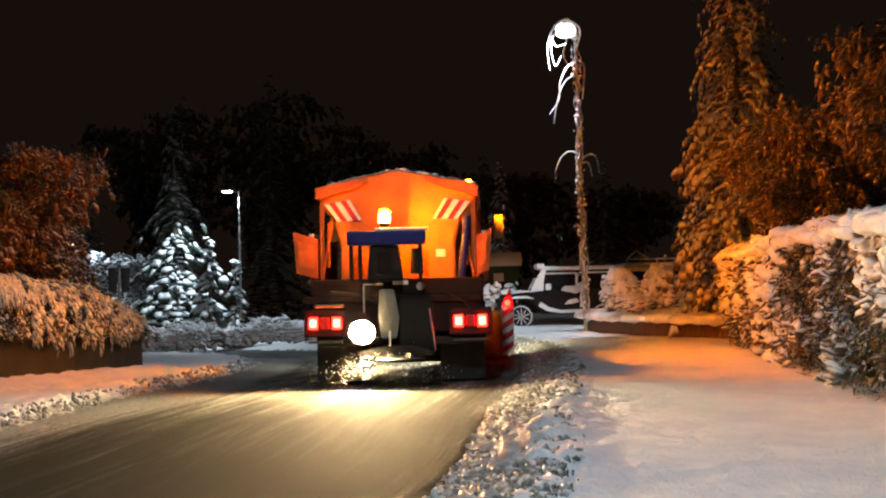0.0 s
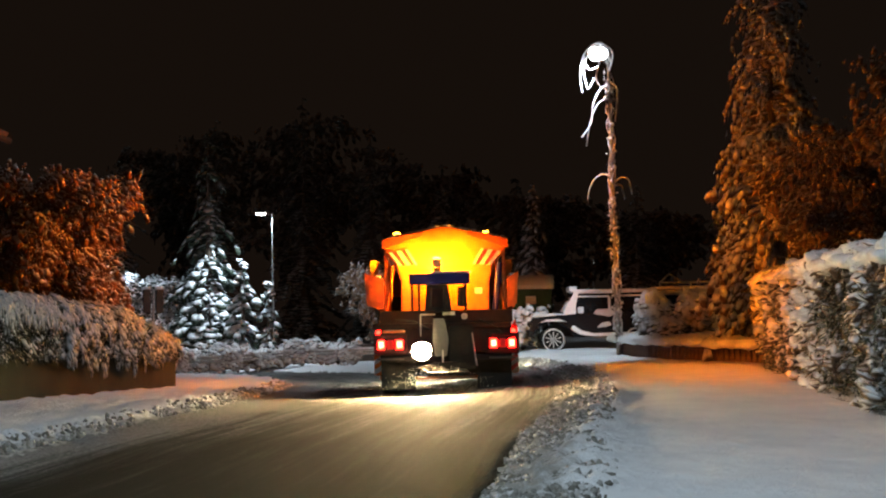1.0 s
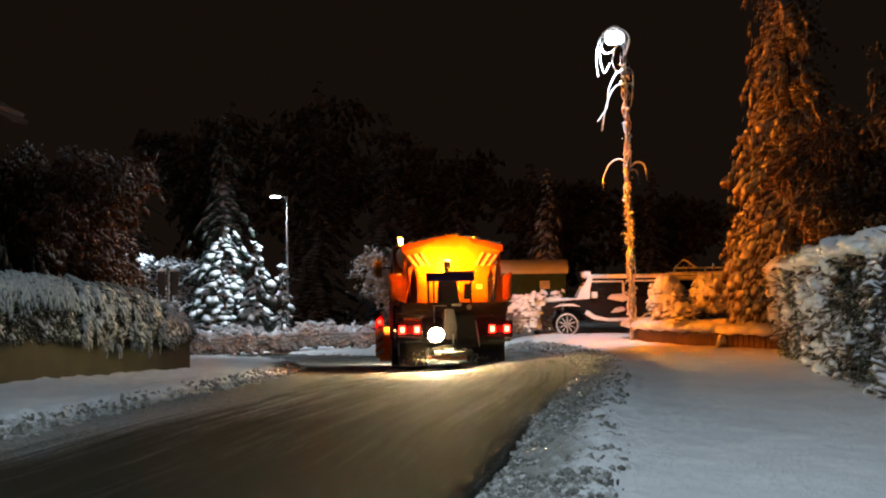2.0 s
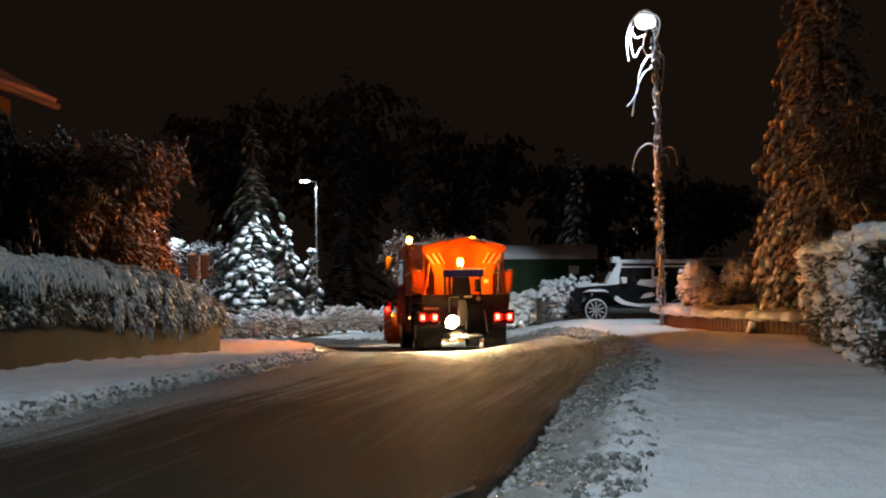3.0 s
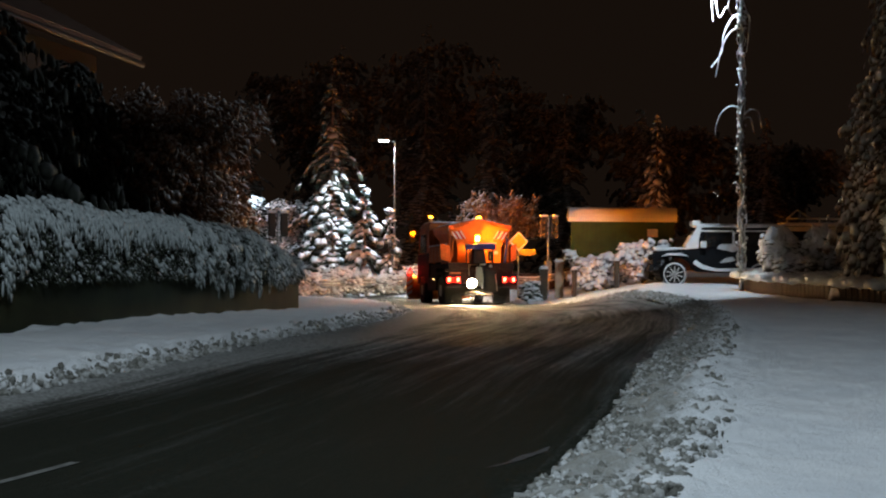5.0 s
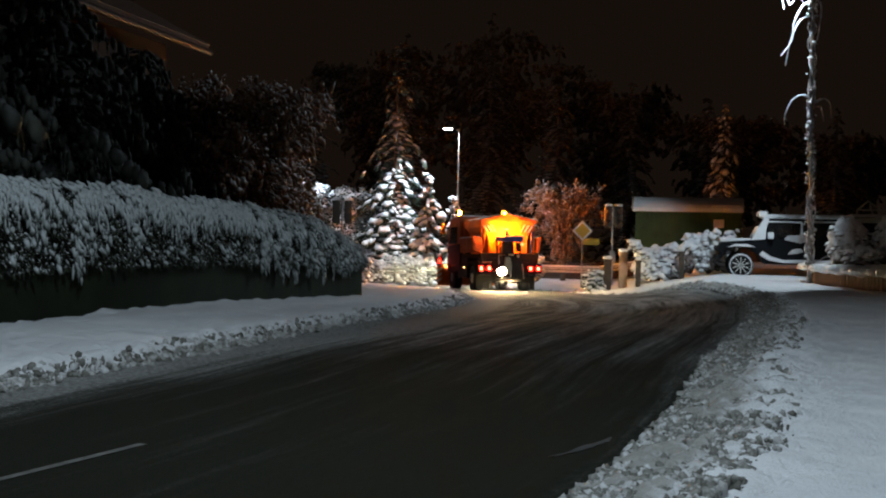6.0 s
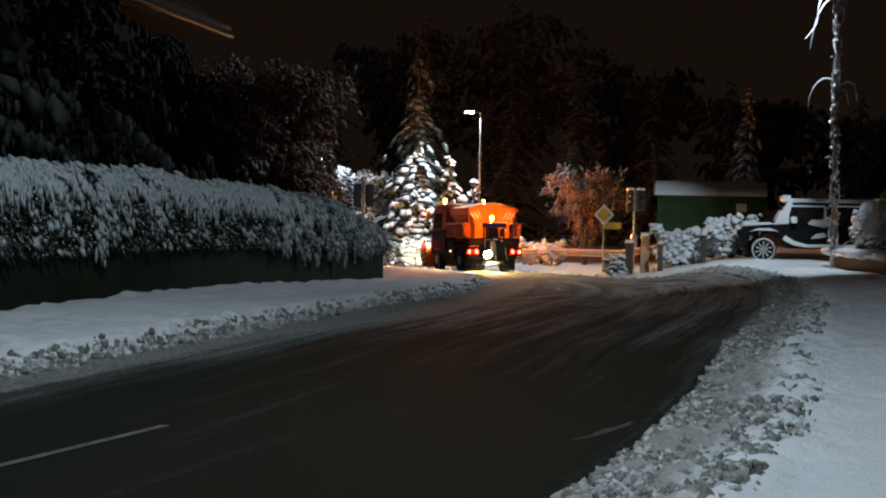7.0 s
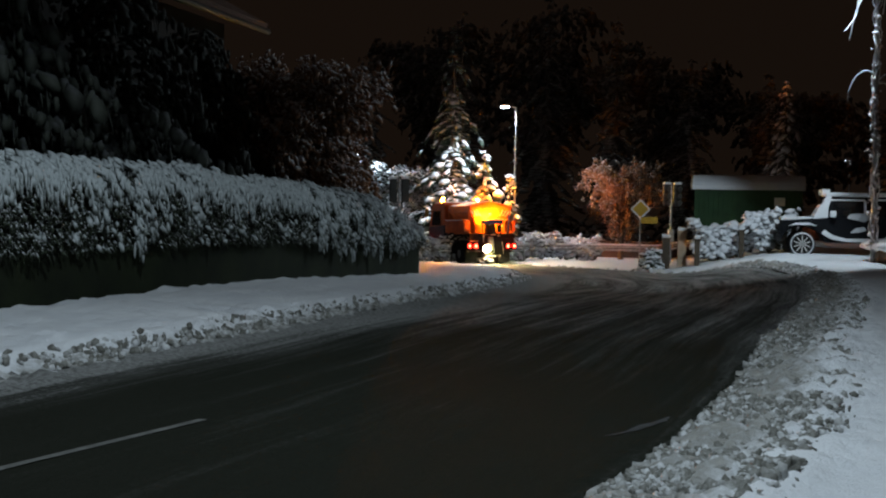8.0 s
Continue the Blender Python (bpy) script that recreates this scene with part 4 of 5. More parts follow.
# ---------------- parked off-road car ----------------
def off_road_car():
    x, y = 4.15, 42.3
    root = thing("off_road_car", pose(x, y, ground_at(4.15, 42.3) - 0.10, 0, 0, 0) @ Matrix.Diagonal((1.1, 1.1, 1.12, 1)), "dark boxy off-road car with snow on roof and sills", "car")
    # nose towards -x
    part("body", prism_bm([(-2.0, 0.55), (-2.0, 0.98), (-1.85, 1.10), (-0.95, 1.18), (2.0, 1.18), (2.0, 0.50), (1.75, 0.45), (-0.62, 0.45), (-0.75, 0.7), (-1.1, 0.92), (-1.5, 0.92), (-1.82, 0.75), (-1.9, 0.55)], 1.6, "y", (0, 0, 0), 0.03), DARK_BODY, root)
    part("cabin", prism_bm([(-0.95, 1.16), (-0.60, 1.82), (1.95, 1.86), (2.0, 1.16)], 1.5, "y", (0, 0, 0), 0.03), DARK_BODY, root)
    part("side_window", prism_bm([(-0.45, 1.25), (-0.40, 1.68), (0.45, 1.70), (0.45, 1.25)], 0.02, "y", (0, -0.765, 0)), GLASS, root)
    part("side_window", prism_bm([(0.6, 1.25), (0.6, 1.70), (1.75, 1.72), (1.75, 1.25)], 0.02, "y", (0, -0.765, 0)), GLASS, root)
    part("windscreen", box_bm(0.02, 1.3, 0.55, (-0.80, 0, 1.48), 0, None, Matrix.Rotation(radians(28), 4, "Y")), GLASS, root)
    for wx in (-1.3, 1.35):
        for wy in (-0.72, 0.72):
            w = part("wheel", tube_bm((wx, wy - 0.12, 0.39), (wx, wy + 0.12, 0.39), 0.39, None, 24), RUBBER, root)
            part("rim", tube_bm((wx, wy - 0.125, 0.39), (wx, wy - 0.10, 0.39), 0.27, None, 18), BLACK, w)
            if wy < 0:
                ring = bmesh.new()
                prev = None
                for k in range(25):
                    a = k * math.tau / 24
                    q = (wx + 0.335 * math.sin(a), wy - 0.125, 0.39 + 0.335 * math.cos(a))
                    if prev:
                        tube_bm(prev, q, 0.022 * (0.7 + 0.4 * math.cos(a) ** 2), None, 6, ring)
                    prev = q
                part("tyre_snow", ring, SNOW, w, "snow packed on the tyre wall")
                part("hub", tube_bm((wx, wy - 0.14, 0.39), (wx, wy - 0.12, 0.39), 0.07, None, 12), STEEL, w)
                for k in range(10):
                    a = k * math.tau / 10
                    part("spoke", box_bm(0.025, 0.012, 0.20, (wx + 0.16 * math.sin(a), wy - 0.132, 0.39 + 0.16 * math.cos(a)), 0, None, Matrix.Rotation(a, 4, "Y")), WHITE_PAINT, w)
    for wy in (-0.62, 0.62):
        lampo = part("headlamp", tube_bm((-2.06, wy, 0.92), (-1.95, wy, 0.92), 0.12, 0.13, 14), BLACK, root)
        part("lamp_snow", box_bm(0.12, 0.2, 0.12, (-2.05, wy, 1.04), 0.04), SNOW, lampo)
    part("roof_snow", box_bm(2.75, 1.52, 0.13, (0.72, 0, 1.91), 0.05), SNOW, root, "snow slab on the roof")
    part("bonnet_snow", box_bm(1.0, 1.4, 0.12, (-1.45, 0, 1.16), 0.05), SNOW, root, "snow on the bonnet")
    part("pillar_snow", prism_bm([(-1.0, 1.16), (-0.62, 1.86), (-0.45, 1.86), (-0.55, 1.5), (-0.55, 1.2)], 0.05, "y", (0, -0.77, 0), 0.015), SNOW, root, "snow on the windscreen pillar")
    part("sill_snow", prism_bm([(-0.75, 0.72), (-0.45, 0.55), (0.0, 0.48), (0.7, 0.50), (1.9, 0.52), (1.9, 0.62), (0.7, 0.60), (0.0, 0.58), (-0.4, 0.68), (-0.65, 0.85)], 0.10, "y", (0, -0.82, 0), 0.02), SNOW, root, "snow along the sill")
    part("door_snow", prism_bm([(0.1, 0.75), (0.25, 0.90), (0.5, 0.95), (0.6, 0.84), (0.4, 0.78)], 0.05, "y", (0, -0.81, 0), 0.015), SNOW, root)
    part("window_snow", prism_bm([(0.0, 1.20), (0.1, 1.33), (0.7, 1.36), (0.8, 1.2), (0.5, 1.08)], 0.05, "y", (0, -0.79, 0), 0.015), SNOW, root)
    part("roof_light_bar", box_bm(0.25, 1.2, 0.18, (-0.62, 0, 1.98), 0.03), SNOW, root, "snowed-in roof lamps")
    part("mirror", box_bm(0.18, 0.22, 0.20, (-0.42, -0.92, 1.32), 0.04), SNOW, root, "snow-capped mirror")
    for fx, fz, fw, fh in ((0.02, 1.745, 1.0, 0.05), (0.52, 1.48, 0.07, 0.5), (1.2, 1.76, 1.2, 0.05), (1.86, 1.48, 0.09, 0.55)):
        part("frame_snow", box_bm(fw, 0.05, fh, (fx, -0.775, fz), 0.015), SNOW, root)
    part("windscreen_snow", box_bm(0.05, 1.25, 0.40, (-0.84, 0, 1.42), 0.015, None, Matrix.Rotation(radians(28), 4, "Y")), SNOW, root, "snow on the windscreen")
    part("wing_snow", prism_bm([(-1.75, 0.93), (-1.5, 1.04), (-1.1, 1.05), (-0.85, 0.95), (-1.1, 0.97), (-1.5, 0.97)], 0.12, "y", (0, -0.80, 0), 0.01), SNOW, root)
    part("bumper", box_bm(0.16, 1.6, 0.2, (-2.02, 0, 0.58), 0.03), BLACK, root)
    return root


off_road_car()


# ---------------- site wagon ----------------
def site_wagon():
    root = thing("site_wagon", pose(1.1, 50.5, -0.20, 0, 0, -1.5), "dark green wooden site wagon with a snowy arched roof", "wagon")
    half, deep = 2.15, 2.3
    for k in range(22):
        part("board", box_bm(2 * half / 22 - 0.012, 0.04, 1.75, (-half + (k + 0.5) * 2 * half / 22, -deep / 2, 1.42), 0.004), GREEN_WOOD, root)
    part("body", box_bm(2 * half, deep - 0.05, 1.75, (0, 0.02, 1.42), 0.01), GREEN_WOOD, root)
    arc = [(math.cos(a) * 1.3, 2.22 + 0.62 * math.sin(a)) for a in np.linspace(0, math.pi, 13)]
    part("roof", prism_bm([(u, v) for u, v in arc], 2 * half + 0.2, "x", (0, 0, 0)), SNOW, root, "snow-covered arched roof")
    part("end_arch", prism_bm([(u * 1.03, v + 0.03) for u, v in arc], 0.06, "x", (-half - 0.12, 0, 0)), ORANGE_WOOD, root)
    part("window", box_bm(0.42, 0.03, 0.34, (1.25, -deep / 2 - 0.03, 1.75), 0.005), WHITE_PAINT, root)
    part("chassis", box_bm(3.8, 1.6, 0.15, (0, 0, 0.48), 0.01), BLACK, root)
    for wx in (-1.4, 1.4):
        for wy in (-0.95, 0.95):
            part("wheel", tube_bm((wx, wy - 0.1, 0.33), (wx, wy + 0.1, 0.33), 0.33, None, 18), RUBBER, root)
    return root


ORANGE_WOOD = plain("pale_wood", (0.45, 0.33, 0.2), 0.7)
site_wagon()


# ---------------- camper van parked behind the off-road car ----------------
def camper_van():
    root = thing("camper_van", pose(8.4, 46.5, ground_at(8.4, 46.5), 0, 0, 0), "pale camper van with snow on its roof", "van")
    part("body", prism_bm([(-2.3, 0.4), (-2.35, 1.2), (-1.9, 1.35), (-1.35, 2.1), (2.4, 2.15), (2.4, 0.4)], 1.9, "y", (0, 0, 0), 0.06), PALE, root)
    for x in (-0.7, 0.5, 1.6):
        part("window", box_bm(0.8, 0.02, 0.42, (x, -0.96, 1.72), 0.02), GLASS, root)
    part("roof_snow", box_bm(3.7, 1.8, 0.12, (0.5, 0, 2.20), 0.05), SNOW, root)
    part("roof_rail", tube_bm((-1.2, -0.7, 2.42), (2.2, -0.7, 2.42), 0.03, None, 8), PALE, root)
    for x in (-1.2, 0.0, 1.1, 2.2):
        part("rail_post", tube_bm((x, -0.7, 2.2), (x, -0.7, 2.42), 0.025, None, 8), PALE, root)
    part("roof_arch", tube_bm((-1.2, -0.6, 2.4), (-0.8, -0.6, 2.75), 0.03, None, 8), PALE, root)
    part("roof_arch", tube_bm((-0.8, -0.6, 2.75), (-0.35, -0.6, 2.45), 0.03, None, 8), PALE, root)
    for wx in (-1.5, 1.5):
        for wy in (-0.8, 0.8):
            part("wheel", tube_bm((wx, wy - 0.1, 0.33), (wx, wy + 0.1, 0.33), 0.33, None, 20), RUBBER, root)
    return root


PALE = plain("pale_green_white_paint", (0.62, 0.66, 0.58), 0.5)
camper_van()


# ---------------- signals, signs, gate and guard rail at the junction ----------------
HOUSING = plain("weathered_signal_housing", (0.05, 0.048, 0.042), 0.6)


def traffic_light(x, y, top, label, faces):
    root = thing("traffic_light", pose(x, y, ground_at(x, y), 0, 0, faces), label, "traffic light", "traffic lights")
    part("pole", tube_bm((0, 0, -0.1), (0, 0, top), 0.06, 0.05, 10), STEEL, root)
    for k, dx in enumerate((-0.24, 0.24)):
        head = part("signal_head", box_bm(0.30, 0.24, 0.92, (dx, -0.05, top - 0.45), 0.04), HOUSING, root)
        for i in range(3):
            part("hood", tube_bm((dx, -0.17, top - 0.74 + 0.29 * i), (dx, -0.33, top - 0.76 + 0.29 * i), 0.115, 0.11, 12), HOUSING, head)
            part("lens", tube_bm((dx, -0.165, top - 0.74 + 0.29 * i), (dx, -0.185, top - 0.74 + 0.29 * i), 0.10, None, 12), GLASS, head)
        part("snow_cap", box_bm(0.30, 0.30, 0.10, (dx, -0.08, top + 0.06), 0.04), SNOW, head)
    part("control_box", box_bm(0.26, 0.2, 0.55, (0, -0.02, 1.2), 0.02), STEEL, root)
    return root


traffic_light(-2.05, 50.0, 3.35, "traffic light with grey heads and snow caps", 25)
traffic_light(-12.4, 44.5, 3.3, "traffic light with grey heads beside the hedge corner", 200)


def priority_sign():
    x, y = -3.35, 50.5
    root = thing("priority_sign", pose(x, y, ground_at(x, y), 0, 0, 12), "yellow diamond priority sign with a plate on a grey post", "road sign")
    part("post", tube_bm((0, 0, -0.1), (0, 0, 2.75), 0.035, None, 10), STEEL, root)
    part("diamond", box_bm(0.62, 0.02, 0.62, (0, -0.05, 2.45), 0.005, None, Matrix.Rotation(radians(45), 4, "Y")), WHITE_PAINT, root)
    part("yellow_field", box_bm(0.48, 0.012, 0.48, (0, -0.068, 2.45), 0, None, Matrix.Rotation(radians(45), 4, "Y")), YELLOW, root)
    part("plate", box_bm(0.72, 0.02, 0.28, (0.38, -0.05, 1.98), 0.005), YELLOW, root)
    return root


YELLOW = plain("yellow_sign_face", (0.55, 0.33, 0.03), 0.4)
priority_sign()


def gate_post(x, y, h_, w, mat, label):
    root = thing("gate_post", pose(x, y, ground_at(x, y), 0, 0, 5), label, "post", "gate posts")
    part("shaft", box_bm(w, w, h_, (0, 0, h_ / 2), 0.015), mat, root)
    part("cap", box_bm(w + 0.06, w + 0.06, 0.05, (0, 0, h_ + 0.02), 0.015), mat, root)
    part("snow_cap", box_bm(w + 0.04, w + 0.04, 0.14, (0, 0, h_ + 0.11), 0.06), SNOW, root)
    return root


SAND = plain("sandstone", (0.50, 0.38, 0.26), 0.8, 0, 4, 0.3, 0.4, 0.01)
DARK_POST = plain("dark_wooden_post", (0.09, 0.07, 0.05), 0.8)
gate_post(-1.42, 45.6, 1.35, 0.32, SAND, "sand-coloured square gate post with a snow cap")
gate_post(-2.05, 46.2, 1.2, 0.30, DARK_POST, "dark wooden gate post with a snow cap")
for gx in (-0.8, 0.75, 2.55):
    gate_post(gx, 43.2, 0.95, 0.18, DARK_POST, "short dark fence post with a snow cap")
shrub("shrub", -2.6, 46.0, 0.9, 0.9, LADEN_FIR, 47, "small snowy bush at the gate", n=160, size=0.12)


def guard_rail():
    root = thing("guard_rail", Matrix(), "steel guard rail with snow along the verge", "guard rail")
    pts = [(-20.5, 55.6), (-17.0, 57.0), (-13.5, 58.6), (-10.0, 60.2), (-6.5, 61.4), (-3.2, 61.6), (0.0, 61.0)]
    for (ax, ay), (bx, by) in zip(pts, pts[1:]):
        za, zb = ground_at(ax, ay), ground_at(bx, by)
        ln = math.hypot(bx - ax, by - ay)
        turn = Matrix.Rotation(math.atan2(by - ay, bx - ax), 4, "Z") @ Matrix.Rotation(-math.atan2(zb - za, ln), 4, "Y")
        mid = ((ax + bx) / 2, (ay + by) / 2, (za + zb) / 2)
        for dz in (0.62, 0.78):
            part("beam", box_bm(ln + 0.05, 0.06, 0.12, (mid[0], mid[1], mid[2] + dz), 0.02, None, turn), STEEL, root)
        part("rail_snow", box_bm(ln + 0.05, 0.14, 0.08, (mid[0], mid[1], mid[2] + 0.90), 0.03, None, turn), SNOW, root)
        part("post", box_bm(0.1, 0.1, 1.0, (ax, ay + 0.1, za + 0.35), 0.01), STEEL, root)
    return root


guard_rail()


# low garden wall behind the junction
strip("wall_far", [(-6.9, 66.5), (0.0, 66.0), (6.0, 64.0)], -0.2, 0.95, 0.25, BROWN_WALL, "low brown garden wall across the junction")


# ---------------- house behind the hedge ----------------
def house():
    root = thing("house", Matrix(), "dark rendered house with a tiled overhanging roof", "house")
    part("wall", box_bm(8.0, 17.0, 6.4, (-16.4, 19.2, 2.6), 0), HOUSE_WALL, root)
    ridge, eave = 8.3, 5.70
    for sx in (-1, 1):
        run = 4.9
        ang = math.atan2(ridge - eave, run)
        part("roof_slope", box_bm(math.hypot(run, ridge - eave), 18.2, 0.18, (-16.4 + sx * run / 2, 19.2, (ridge + eave) / 2 + 0.1), 0, None, Matrix.Rotation(sx * ang, 4, "Y")), ROOF, root)
        part("gutter", tube_bm((-16.4 + sx * (run + 0.05), 10.1, eave - 0.02), (-16.4 + sx * (run + 0.05), 28.3, eave - 0.02), 0.08, None, 10), GUTTER, root)
    for y in (13.0, 17.0, 21.5, 25.5):
        w = part("window", box_bm(0.10, 1.2, 1.3, (-12.37, y, 3.9), 0.02), GUTTER, root)
        part("pane", box_bm(0.04, 1.0, 1.1, (-12.31, y, 3.9), 0.0), GLASS, w)
    return root


HOUSE_WALL = plain("dark_render", (0.03, 0.026, 0.022), 0.9, 0, 1.2, 0.3, 0.3, 0.01)
ROOF = plain("brown_roof_tiles", (0.12, 0.07, 0.05), 0.8, 0, 5.0, 0.4, 0.6, 0.03)
GUTTER = plain("copper_gutter", (0.028, 0.017, 0.011), 0.6, 0.3)
house()


# ---------------- the gritting truck ----------------
AMBER = glow("amber_beacon_glow", (1.0, 0.22, 0.006), 8000)
# cap glow added as a steady fill on the hopper
AMBER_FILL = glow("amber_cap_fill_glow", (1.0, 0.24, 0.006), 130)
AMBER_ROOF = glow("amber_roof_beacon_glow", (1.0, 0.20, 0.003), 24000)
TAIL = glow("red_tail_glow", (1.0, 0.006, 0.003), 60)
TAIL_HOT = glow("bright_tail_glow", (1.0, 0.22, 0.10), 14)
WORK = glow("work_light_glow", (1.0, 0.70, 0.33), 5200)
HEAD = glow("headlight_glow", (1.0, 0.86, 0.60), 6500)


BEACONS = (("rear", -0.16, -0.08, 2.31), ("roof", -1.0, 4.2, 3.22), ("roof", 1.0, 4.2, 3.22))
REFLECTORS = []


def gritting_truck():
    root = thing("gritting_truck", Matrix(), "orange winter service truck with salt hopper, spreader and snow plough", "truck")
    # chassis and wheels
    part("chassis", box_bm(0.9, 5.2, 0.3, (0, 2.9, 0.85), 0.02), BLACK, root)
    for wy in (1.35, 4.75):
        for sx in (-1, 1):
            w = part("wheel", tube_bm((sx * 0.88, wy, 0.52), (sx * 1.22, wy, 0.52), 0.52, None, 28), RUBBER, root)
            part("rim", tube_bm((sx * 1.10, wy, 0.52), (sx * 1.235, wy, 0.52), 0.27, 0.20, 18), STEEL, w)
    for sx in (-1, 1):
        part("mud_flap", box_bm(0.66, 0.03, 0.62, (sx * 0.92, 0.55, 0.38), 0.01), RUBBER, root)
        part("mudguard", prism_bm([(0.62, 0.62), (0.70, 1.05), (1.0, 1.22), (1.7, 1.22), (2.0, 1.05), (2.08, 0.62), (1.98, 0.62), (1.92, 1.0), (1.68, 1.13), (1.02, 1.13), (0.78, 1.0), (0.72, 0.62)], 0.5, "x", (sx * 1.02, 0, 0)), BLACK, root)
        part("side_locker", box_bm(0.45, 1.5, 0.55, (sx * 1.0, 2.95, 0.78), 0.03), BLACK, root)
        panel = part("lamp_panel", box_bm(0.62, 0.06, 0.40, (sx * 1.05, 0.02, 0.93), 0.02), DIRTY_SHADED, root, "dirty rear lamp panel darkened for shade, tinted tail-light red")
        for k, (dx, m, nm) in enumerate(((-0.17, TAIL, "tail_light"), (0.0, RED, "reflector"), (0.17, TAIL, "brake_light"))):
            part(nm, box_bm(0.13, 0.05, 0.17, (sx * 1.05 + dx, -0.03, 0.93), 0.02), m, panel)
        for dx in (-0.17, 0.17):
            part("bulb", box_bm(0.08, 0.03, 0.10, (sx * 1.05 + dx, -0.055, 0.93), 0.01), TAIL_HOT, panel)
        part("bumper_strip", box_bm(0.50, 0.05, 0.04, (sx * 1.05, -0.01, 0.66), 0.01), GREY, root)
    part("axle_housing", box_bm(1.5, 0.5, 0.42, (0, 1.35, 0.52), 0.08), BLACK, root)
    part("underrun_bar", box_bm(2.3, 0.10, 0.12, (0, 0.12, 0.66), 0.02), BLACK, root)
    # flat bed with dropsides
    part("bed", box_bm(2.46, 3.1, 0.14, (0, 1.6, 1.46), 0.02), BLACK, root)
    part("rear_beam", box_bm(2.50, 0.10, 0.24, (0, 0.02, 1.44), 0.02), DIRTY_SHADED, root, "dirty rear beam darkened for shade")
    part("tail_plate", box_bm(2.44, 0.05, 0.55, (0, 0.06, 1.06), 0.02), DIRTY_SHADED, root, "dirty rear plate darkened for shade, tinted tail-light red")
    for sx in (-1, 1):
        side = part("dropside", box_bm(0.05, 2.9, 0.62, (sx * 1.27, 1.62, 1.90), 0.01), CAB, root)
        for k in range(5):
            part("rib", box_bm(0.03, 0.05, 0.58, (sx * 1.305, 0.35 + k * 0.63, 1.90), 0.005), CAB, side)
        part("side_snow", box_bm(0.09, 2.8, 0.05, (sx * 1.27, 1.62, 2.23), 0.02), SNOW, side)
        far = 1.48 if sx < 0 else 1.34
        wing = part("rear_wing", prism_bm([(sx * 1.16, 1.58), (sx * far, 1.66), (sx * (far + 0.05), 2.28), (sx * 1.16, 2.16)], 0.05, "y", (0, 0.14, 0), 0.01), CAB, root, "orange folded tail board wing")
        part("wing_frame", prism_bm([(sx * 1.20, 1.72), (sx * (far - 0.05), 1.76), (sx * (far - 0.02), 2.14), (sx * 1.20, 2.06)], 0.02, "y", (0, 0.11, 0)), DARK_ORANGE, wing)
    # salt hopper
    outline = [(-1.16, 2.92), (-1.10, 2.66), (-0.92, 2.46), (-0.82, 2.1), (-0.82, 1.54), (0.82, 1.54), (0.82, 2.1), (0.92, 2.46), (1.10, 2.66), (1.16, 2.92), (0.5, 3.06), (0.0, 3.17), (-0.5, 3.06)]
    hop = part("hopper", prism_bm(outline, 0.06, "y", (0, 0.30, 0), 0.01), ORANGE, root, "orange steel salt hopper")
    for sx in (-1, 1):
        for (ax, az), (bx, bz) in zip(outline[:5], outline[1:5]):
            a, b = Vector((sx * abs(ax), 0, az)), Vector((sx * abs(bx), 0, bz))
            mid = (a + b) / 2
            ang = math.atan2(b.x - a.x, b.z - a.z)
            part("hopper_side", box_bm(0.05, 2.6, (b - a).length + 0.01, (mid.x, 1.62, mid.z), 0, None, Matrix.Rotation(ang, 4, "Y")), ORANGE, hop)
        part("corner_post", box_bm(0.07, 0.07, 1.35, (sx * 1.12, 0.34, 2.2), 0.01), DARK_ORANGE, root)
        part("post", box_bm(0.07, 0.07, 1.5, (sx * 1.14, 2.95, 2.3), 0.01), DARK_ORANGE, root)
        part("brace", tube_bm((sx * 1.12, 0.3, 1.6), (sx * 0.95, 0.3, 2.5), 0.03, None, 8), DARK_ORANGE, root)
        part("cover_edge", prism_bm([(sx * 1.20, 2.74), (sx * 0.42, 2.99), (sx * 0.42, 3.08), (sx * 1.20, 2.92)], 0.10, "y", (0, 0.20, 0), 0.01), CAB, root, "dull red-orange edge of the hopper cover")
        part("step_bar", tube_bm((sx * 1.02, 0.28, 1.75), (sx * 1.02, 0.28, 2.42), 0.022, None, 8), DARK_ORANGE, root)
        # striped warning boards on the hopper's shoulders
        board = part("warning_board", prism_bm([(sx * 1.07, 2.68), (sx * 0.70, 2.74), (sx * 0.52, 2.44), (sx * 0.88, 2.42)], 0.02, "y", (0, 0.25, 0)), WHITE_PAINT, root, "red and white striped warning board")
        for k in range(2):
            a, b = 0.18 + 0.46 * k, 0.40 + 0.46 * k
            top_, low_ = [(1.07 - 0.37 * f, 2.68 + 0.06 * f) for f in (a, b)], [(0.88 - 0.36 * f, 2.42 + 0.02 * f) for f in (b, a)]
            part("stripe", prism_bm([(sx * u, v) for u, v in top_ + low_], 0.012, "y", (0, 0.235, 0)), RED, board)
    part("cross_rail", box_bm(2.36, 0.06, 0.06, (0, 2.95, 3.02), 0.01), ORANGE, root)
    tarp = bmesh.new()
    rows = [[tarp.verts.new((x, y, (2.94 + 0.25 * (1 - (abs(x) / 1.18) ** 1.3)) + 0.05 * noise.noise((x * 4, y * 3, 1)))) for x in np.linspace(-1.18, 1.18, 15)] for y in np.linspace(0.32, 2.95, 12)]
    for r, s in zip(rows, rows[1:]):
        for i in range(len(r) - 1):
            tarp.faces.new((r[i], r[i + 1], s[i + 1], s[i]))
    t = part("tarpaulin", tarp, SNOW_DUSTED, root, "snow-dusted hopper cover", True)
    t.modifiers.new("thick", "SOLIDIFY").thickness = 0.04
    lumps = Heap(93)
